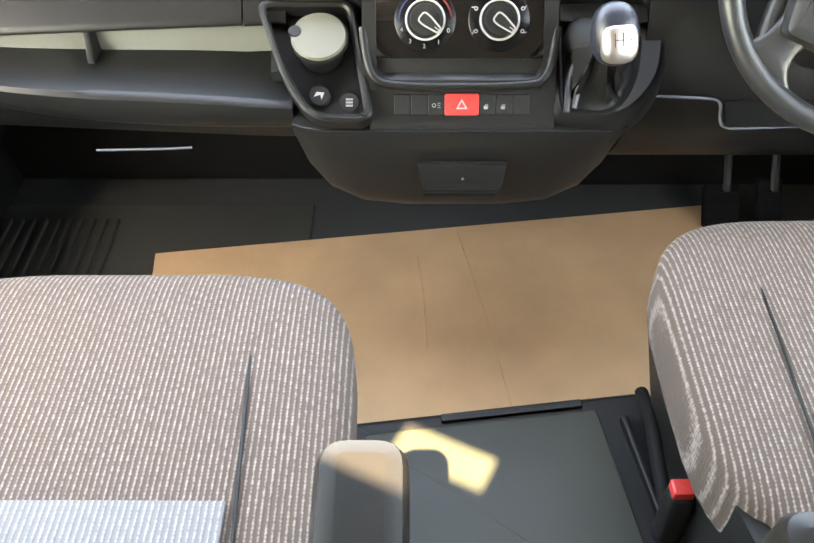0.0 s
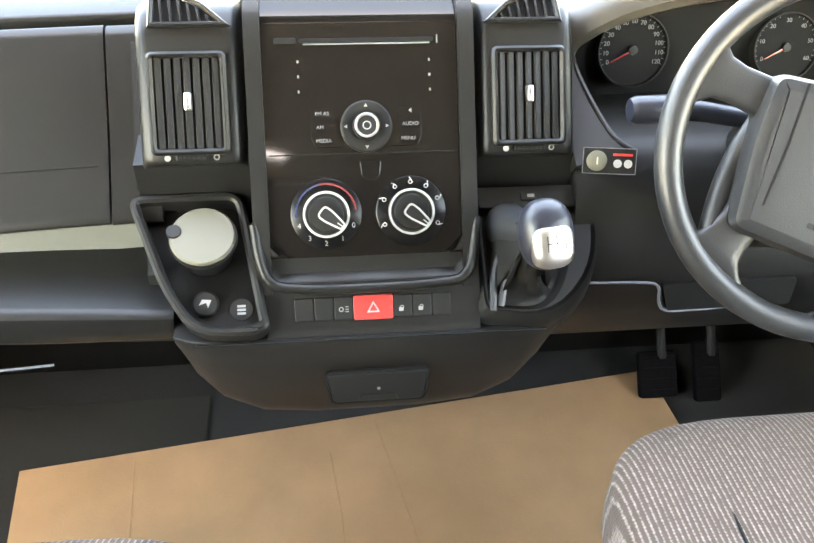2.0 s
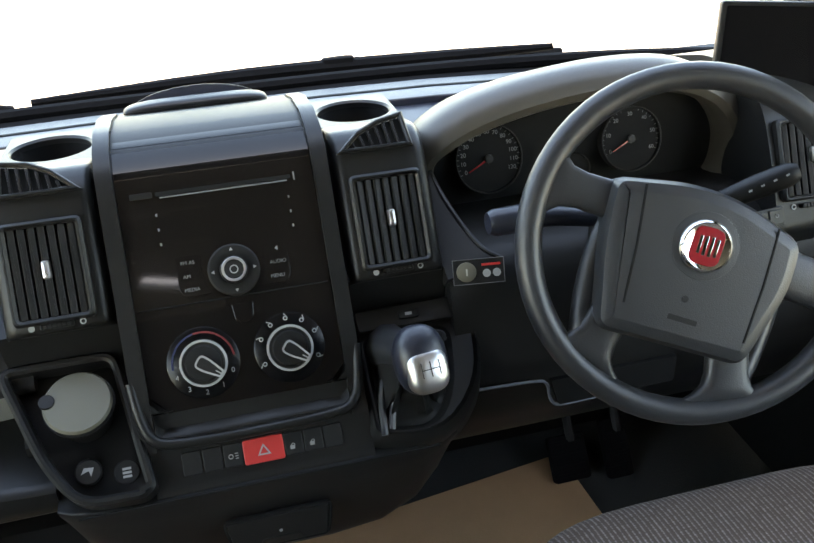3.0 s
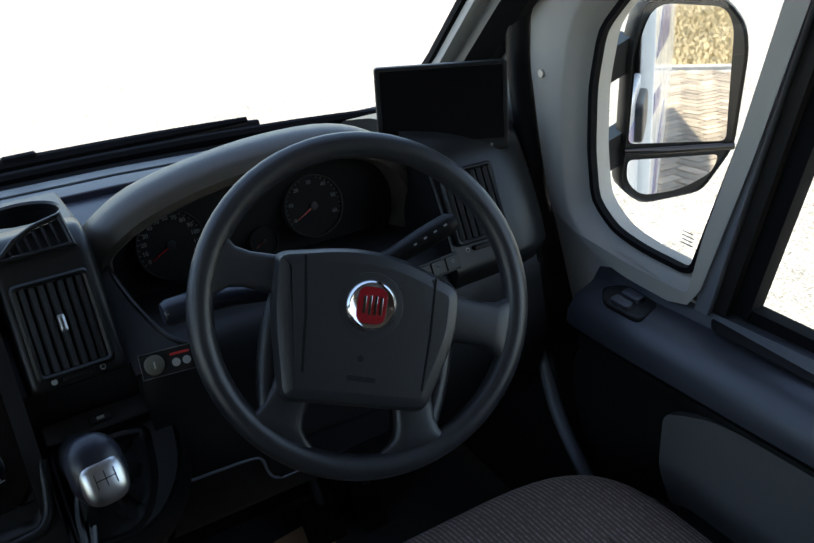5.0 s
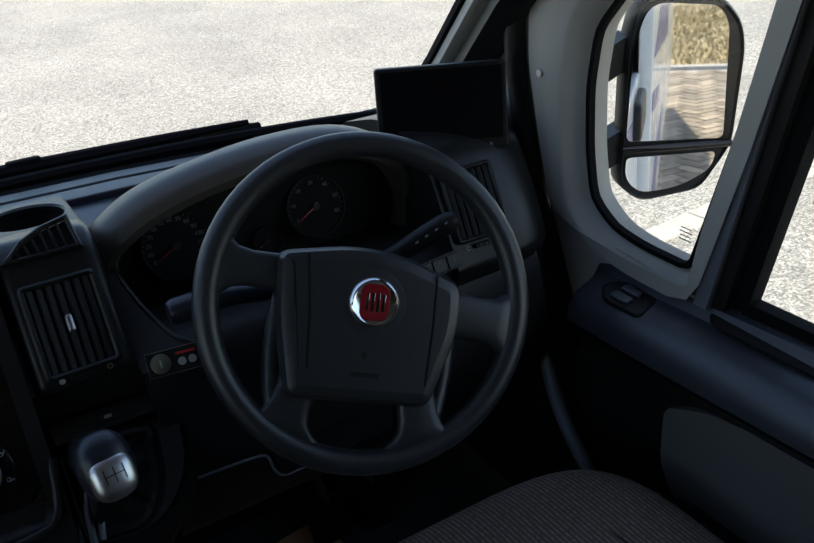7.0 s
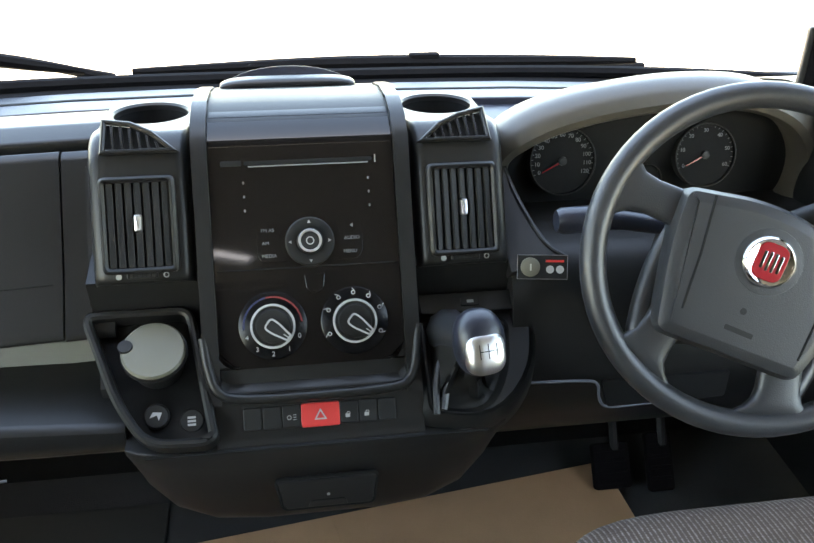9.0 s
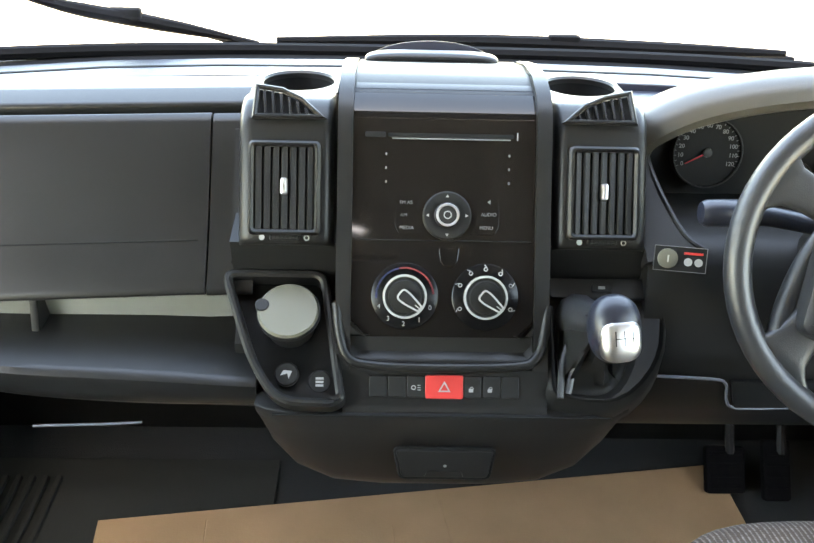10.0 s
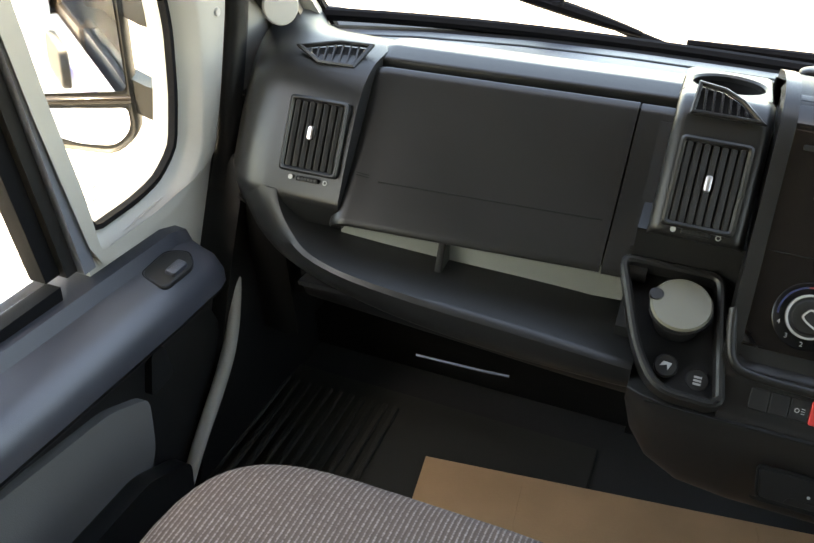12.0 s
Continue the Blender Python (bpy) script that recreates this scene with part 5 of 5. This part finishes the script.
# ---- outer vent pods, at both ends of the dashboard ----
for s in (-1, 1):
    mo = pose(0.018, 0, 0) if s < 0 else Matrix.Translation((0.164, 0, 0.040)) @ Matrix.Diagonal((-1, 1, 1, 1))
    OP = rounded([(1.125, 0.50), (1.108, 0.545), (1.150, 0.630), (1.190, 0.695), (1.235, 0.722), (1.33, 0.728), (1.46, 0.69), (1.46, 0.50)], [0, 0.01, 0.04, 0.03, 0.03, 0.03, 0.02, 0], 4)
    part("end_pod", loops([[(x, y + dy, z) for y, z in OP] for x, dy in ((-0.862, 0.082), (-0.852, 0.056), (-0.825, 0.016), (-0.79, -0.004), (-0.76, -0.008), (-0.64, -0.010))]), DASH, dash, m=mo)
    part("end_wall", loops([[(x, y + dy, z) for y, z in [(1.16, 0.20), (1.12, 0.40), (1.115, 0.497), (1.45, 0.497), (1.45, 0.20)]] for x, dy in ((-0.890, 0.105), (-0.866, 0.074), (-0.830, 0.048), (-0.79, 0.040), (-0.768, 0.05))]), DARK, dash, m=mo)
    mv = mo @ pose(-0.694, 1.140, 0.630, 62, 0, 2)
    air_vent(mv, 0.078, 0.098, 7, (-0.004, 0.004))
    vent_wheel(mv, 0.086, -0.064)
    if s < 0:
        grille(mo @ pose(-0.704, 1.232, 0.7235, 24, 0, 8), [(-0.052, 0.010), (-0.020, -0.014), (0.030, -0.016), (0.044, 0.026), (0.0, 0.026)], 8, 0.0016)
    sg = part("side_grille", box((-0.850, 1.205, 0.580), (0.004, 0.05, 0.125), 0.002), BLACK, dash, m=mo @ pose(-0.0125, 0.038, 0))
    for k in range(8):
        part("bar", box((-0.850, 1.183, 0.523 + 0.0165 * k), (0.018, 0.022, 0.0026), 0.0008), DASH, sg, m=mo @ pose(-0.008, 0.046, 0))
    part("seam", tube([(-0.86, 1.205, 0.4985), (-0.83, 1.140, 0.4985), (-0.79, 1.119, 0.4985)], 0.002, 6), BLACK, dash, m=mo)
    if s < 0:
        part("tweeter", lathe([(0.030, 0.0), (0.030, 0.003), (0.028, 0.005), (0.001, 0.006)], 28), GREYTRIM, dash, m=pose(-0.811, 1.294, 0.765, 80, 0, 50))
for k in range(2):
    part("lid_emblem", slab(rect(0.022, 0.0012), 0.0005), BLACK, lid, m=pose(-0.600, 1.1385 + 0.002 * k, 0.5835 + 0.003 * k, 50, 0, -6))

# ---- monitor details ----
part("monitor_badge", slab(rect(0.024, 0.006, 0, 0.006, -0.056), 0.0008), SATIN, mon, m=mm)
part("monitor_mark", slab(rect(0.004, 0.005, 0, 0.072, -0.058), 0.0006), GREYPRINT, mon, m=mm)
part("monitor_button", slab(circle(0.004, 12, 0.006, -0.072), 0.003, 0.001, -0.02), SATIN, mon, m=mm)
part("monitor_bracket", slab(rect(0.06, 0.03, 0.004, 0.0, -0.078), 0.012, 0.002, -0.026), DARK, mon, m=mm)
part("power_lead", tube(curve_through([(0.775, 1.275, 0.745), (0.768, 1.285, 0.742), (0.772, 1.31, 0.735)]), 0.005, 8), DARK, mon)

# ---- wheel details ----
for k, (a, b) in enumerate((((-0.083, 0.046), (-0.068, -0.085)), ((0.073, 0.042), (0.074, -0.090)))):
    part("cover_groove", tube([(a[0], a[1], 0.0295), ((a[0] + b[0]) / 2 + 0.002, (a[1] + b[1]) / 2, 0.0302), (b[0], b[1], 0.0295)], 0.0016, 6), BLACK, hub, m=wm)
part("badge_seat", lathe([(0.040, 0.026), (0.038, 0.0305), (0.030, 0.031), (0.001, 0.031)], 40), WHEELP, hub, m=wm)
for k, (x, h) in enumerate(((-0.0095, 0.020), (-0.003, 0.022), (0.0035, 0.022), (0.010, 0.020))):
    part("badge_bar", slab(rect(0.0034, h, 0, x, 0), 0.0010, 0.0003, 0.0362), CHROME, bd, m=wm)
part("airbag_mark", slab(rect(0.034, 0.006, 0.001, 0.0, -0.085), 0.0005, 0, 0.0300), DARK, hub, m=wm)
part("airbag_mark", slab(circle(0.004, 14, -0.004, -0.062), 0.0005, 0, 0.0300), DARK, hub, m=wm)

# ---- pedals ----
for cx, w in ((0.628, 0.072), (0.722, 0.05)):
    pd = thing("pedal", (cx, 1.34, 0.05), "black rubber-faced foot pedal", "pedal", "foot pedals")
    pm = pose(cx - 0.008, 1.300, 0.040, 52, 0, 0)
    part("pedal_pad", slab(rect(w, 0.085 if w > 0.06 else 0.11, 0.008), 0.014, 0.004), RUBBER, pd, m=pm)
    for k in range(4):
        part("tread", box((0, -0.03 + 0.02 * k, 0.0145), (w * 0.8, 0.006, 0.003), 0.001), RUBBER, pd, m=pm)
    part("pedal_arm", tube([(cx, 1.31, 0.07), (cx, 1.36, 0.15), (cx, 1.40, 0.25)], 0.009, 8), DARK, pd)

# ---- door mirrors ----
M_OUT = [(-0.080, 0.160), (-0.016, 0.170), (0.056, 0.155), (0.094, 0.112), (0.103, 0.068), (0.095, -0.089), (0.045, -0.164), (-0.062, -0.176), (-0.104, -0.140), (-0.099, -0.066), (-0.096, 0.095)]
M_G1 = [(-0.063, 0.154), (0.052, 0.140), (0.070, 0.110), (0.076, -0.076), (-0.092, -0.066), (-0.086, 0.087)]
M_G2 = [(-0.090, -0.094), (0.066, -0.098), (0.058, -0.128), (0.004, -0.155), (-0.066, -0.158), (-0.092, -0.129)]
for s, nm in ((1, "driver's"), (-1, "passenger's")):
    ms = side(s) @ pose(1.262, 1.12, 0.755, 90 - 3.0, 0, -24.0)
    mr = thing("door_mirror", (XC + s * 1.19, 1.12, 0.58), "black " + nm + " door mirror with two glasses on twin arms", "mirror", "door mirrors")
    ro = rounded(M_OUT, 0.02, 3)
    rings = [[(x, y, 0.006) for x, y in inset(ro, 0.008)], [(x, y, 0.010) for x, y in inset(ro, 0.004)], [(x, y, 0.004) for x, y in ro], [(x, y, -0.03) for x, y in ro], [(x, y, -0.07) for x, y in inset(ro, 0.02)], [(x, y, -0.085) for x, y in inset(ro, 0.05)]]
    part("mirror_housing", loops(rings), DARK, mr, m=ms)
    part("mirror_glass", slab(rounded(M_G1, [0.03, 0.03, 0.02, 0.012, 0.012, 0.03], 4), 0.002, 0, 0.0078), MIRROR, mr, m=ms @ pose(0, 0, 0))
    part("wide_angle_glass", slab(rounded(M_G2, [0.008, 0.01, 0.02, 0.03, 0.03, 0.02], 4), 0.002, 0, 0.0078), MIRROR, mr, m=ms @ pose(0, 0, 0, 0, 0, 0))
    part("divider", tube([(-0.098, -0.080, 0.009), (0.0, -0.083, 0.011), (0.09, -0.086, 0.009)], 0.007, 10), PIANO, mr, m=ms)
    for v in (0.062, -0.088):
        rings = [[(x, v + b + yy, zz) for yy, zz in ((0.027, 0.0), (0.027, -0.05), (-0.027, -0.05), (-0.027, 0.0))] for x, b in ((-0.165, -0.014), (-0.12, 0.0), (-0.09, 0.016))]
        part("mirror_arm", loops(rings), DARK, mr, m=ms)

# ---- wipers outside the screen ----
for pts, thick in (([(-0.62, 1.665, 0.765), (-0.535, 1.69, 0.738), (-0.40, 1.728, 0.703), (-0.292, 1.752, 0.676)], 0.012), ([(-0.207, 1.742, 0.676), (0.144, 1.738, 0.683), (0.489, 1.740, 0.677), (0.739, 1.735, 0.674)], 0.013)):
    wp = thing("wiper", (pts[0][0], pts[0][1], pts[0][2] - 0.02), "black windscreen wiper resting outside the glass", "wiper", "windscreen wipers")
    cv = curve_through(pts, 6)
    part("blade", tube(cv, [thick * 0.5 + thick * 0.6 * math.sin(math.pi * i / (len(cv) - 1)) for i in range(len(cv))], 8), RUBBER, wp)
    mid = cv[len(cv) // 2]
    part("blade_clip", box((mid.x, mid.y, mid.z + 0.008), (0.06, 0.02, 0.02), 0.005), RUBBER, wp)
    part("wiper_arm", tube([mid + Vector((0, 0.012, 0.006)), mid.lerp(pts[-1], 0.6) + Vector((0, 0.02, -0.005)), Vector(pts[-1]) + Vector((0.04, 0.05, -0.03))], [0.006, 0.008, 0.010], 8), RUBBER, wp)

# ---- outside: the motorhome's own flank, kerb, drain cover, paving ----
for s, nm in ((1, "wall_outer_right"), (-1, "wall_outer_left")):
    w = thing(nm, (XC + s * 1.12, -2.5, -0.2), "white motorhome flank with dark blue decals", "motorhome body", kind="structure")
    part("flank", yz([(-5.2, -0.22), (-0.36, -0.22), (-0.36, 1.85), (-5.2, 1.95)], 1.12, 1.165, 0.01), PAINT, w, m=side(s))
    part("skirt", yz([(-5.1, -0.36), (-0.4, -0.36), (-0.4, -0.225), (-5.1, -0.225)], 1.09, 1.12, 0.01), GREYTRIM, w, m=side(s))
    for poly in ([(-1.2, 0.36), (-1.03, 0.31), (-0.38, 0.41), (-0.42, 0.47)], [(-1.03, 0.69), (-3.07, 0.51), (-2.68, 0.37), (-0.47, 0.58)], [(-1.5, 0.75), (-2.0, 0.95), (-2.8, 0.9), (-1.9, 0.62)], [(-1.9, 1.1), (-3.2, 1.45), (-3.9, 1.3), (-2.6, 0.98)], [(-0.45, 0.02), (-1.1, 0.14), (-2.2, 0.10), (-1.0, -0.08)], [(-3.4, 0.62), (-4.2, 0.75), (-4.9, 0.6), (-3.6, 0.45)]):
        part("decal", yz(poly, 1.1655, 1.1675), BLUEPAINT, w, m=side(s))
KB = pose(3.0, 2.62, ROAD, 0, 0, 4)
for k in range(14):
    tagged(part("kerb", box((-1.2 + 0.915 * k, 0.0, 0.0), (0.905, 0.125, 0.024), 0.006), KERB, m=KB), "pale concrete kerb stone flush with the road", "kerb", "kerb stones")
dm = pose(3.98, 2.29, ROAD, 0, 0, 6)
dc = thing("drain_cover", (3.98, 2.29, ROAD), "rusty cast-iron drain cover set in the road", "drain cover")
part("cover_plate", box((0, 0, 0.0), (0.52, 0.30, 0.016), 0.004), IRON, dc, m=dm)
for i in range(7):
    for j in range(4):
        if (i * 3 + j * 5) % 7:
            part("stud", box((-0.21 + 0.07 * i, -0.105 + 0.07 * j, 0.010), (0.05, 0.04, 0.008), 0.003), IRON, dc, m=dm)
pv = thing("paving", (3.2, -4.0, ROAD), "herringbone brick paving beside the motorhome", "paving", kind="structure")
part("paving_bed", box((2.2, -4.2, ROAD - 0.005), (2.5, 5.5, 0.022), 0.002), KERB, pv)
me_ = None
random.seed(4)
for i in range(-70, 70):
    for j in range(-70, 70):
        k = (i - j) % 4
        if k in (0, 3):
            u, v = (i + 1, j + 0.5) if k == 0 else (i + 0.5, j + 1)
            x, y = 1.6 + 0.0735 * (u - v), -4.2 + 0.0735 * (u + v)
            if 1.08 < x < 2.12 and -6.88 < y < -1.9:
                if me_ is None:
                    b0 = part("brick", box((0, 0, 0), (0.194, 0.090, 0.03), 0.004), BRICKP, pv)
                    me_, b1 = b0.data, b0
                else:
                    b1 = new("brick", me_)
                    b1.parent = pv
                    b1.matrix_parent_inverse = b0.matrix_parent_inverse
                b1.matrix_basis = pose(x, y, ROAD + 0.002 + random.uniform(-0.002, 0.002), 0, 0, 45 if k == 0 else 135)
tagged(part("kerb", box((3.2, -7.0, ROAD), (4.4, 0.12, 0.09), 0.01), KERB), "pale concrete kerb along the grass verge", "kerb")
tagged(part("verge", box((4.0, -10.6, ROAD), (6.0, 7.0, 0.03), 0.01), GRASS), "straw-coloured ground of the verge", "ground", kind="structure")
bmg = bmesh.new()
random.seed(9)
for k in range(9000):
    x, y, h, a = random.uniform(1.05, 4), random.uniform(-13.5, -7.15), random.uniform(0.03, 0.09), random.uniform(0, 6.3)
    dx, dy = 0.010 * math.cos(a), 0.010 * math.sin(a)
    vs = [bmg.verts.new(p) for p in ((x - dx, y - dy, ROAD + 0.012), (x + dx, y + dy, ROAD + 0.012), (x + dy * 4, y - dx * 4, ROAD + h))]
    bmg.faces.new(vs)
tagged(part("grass", bmg, GRASS), "dry grass verge", "grass", kind="stuff")
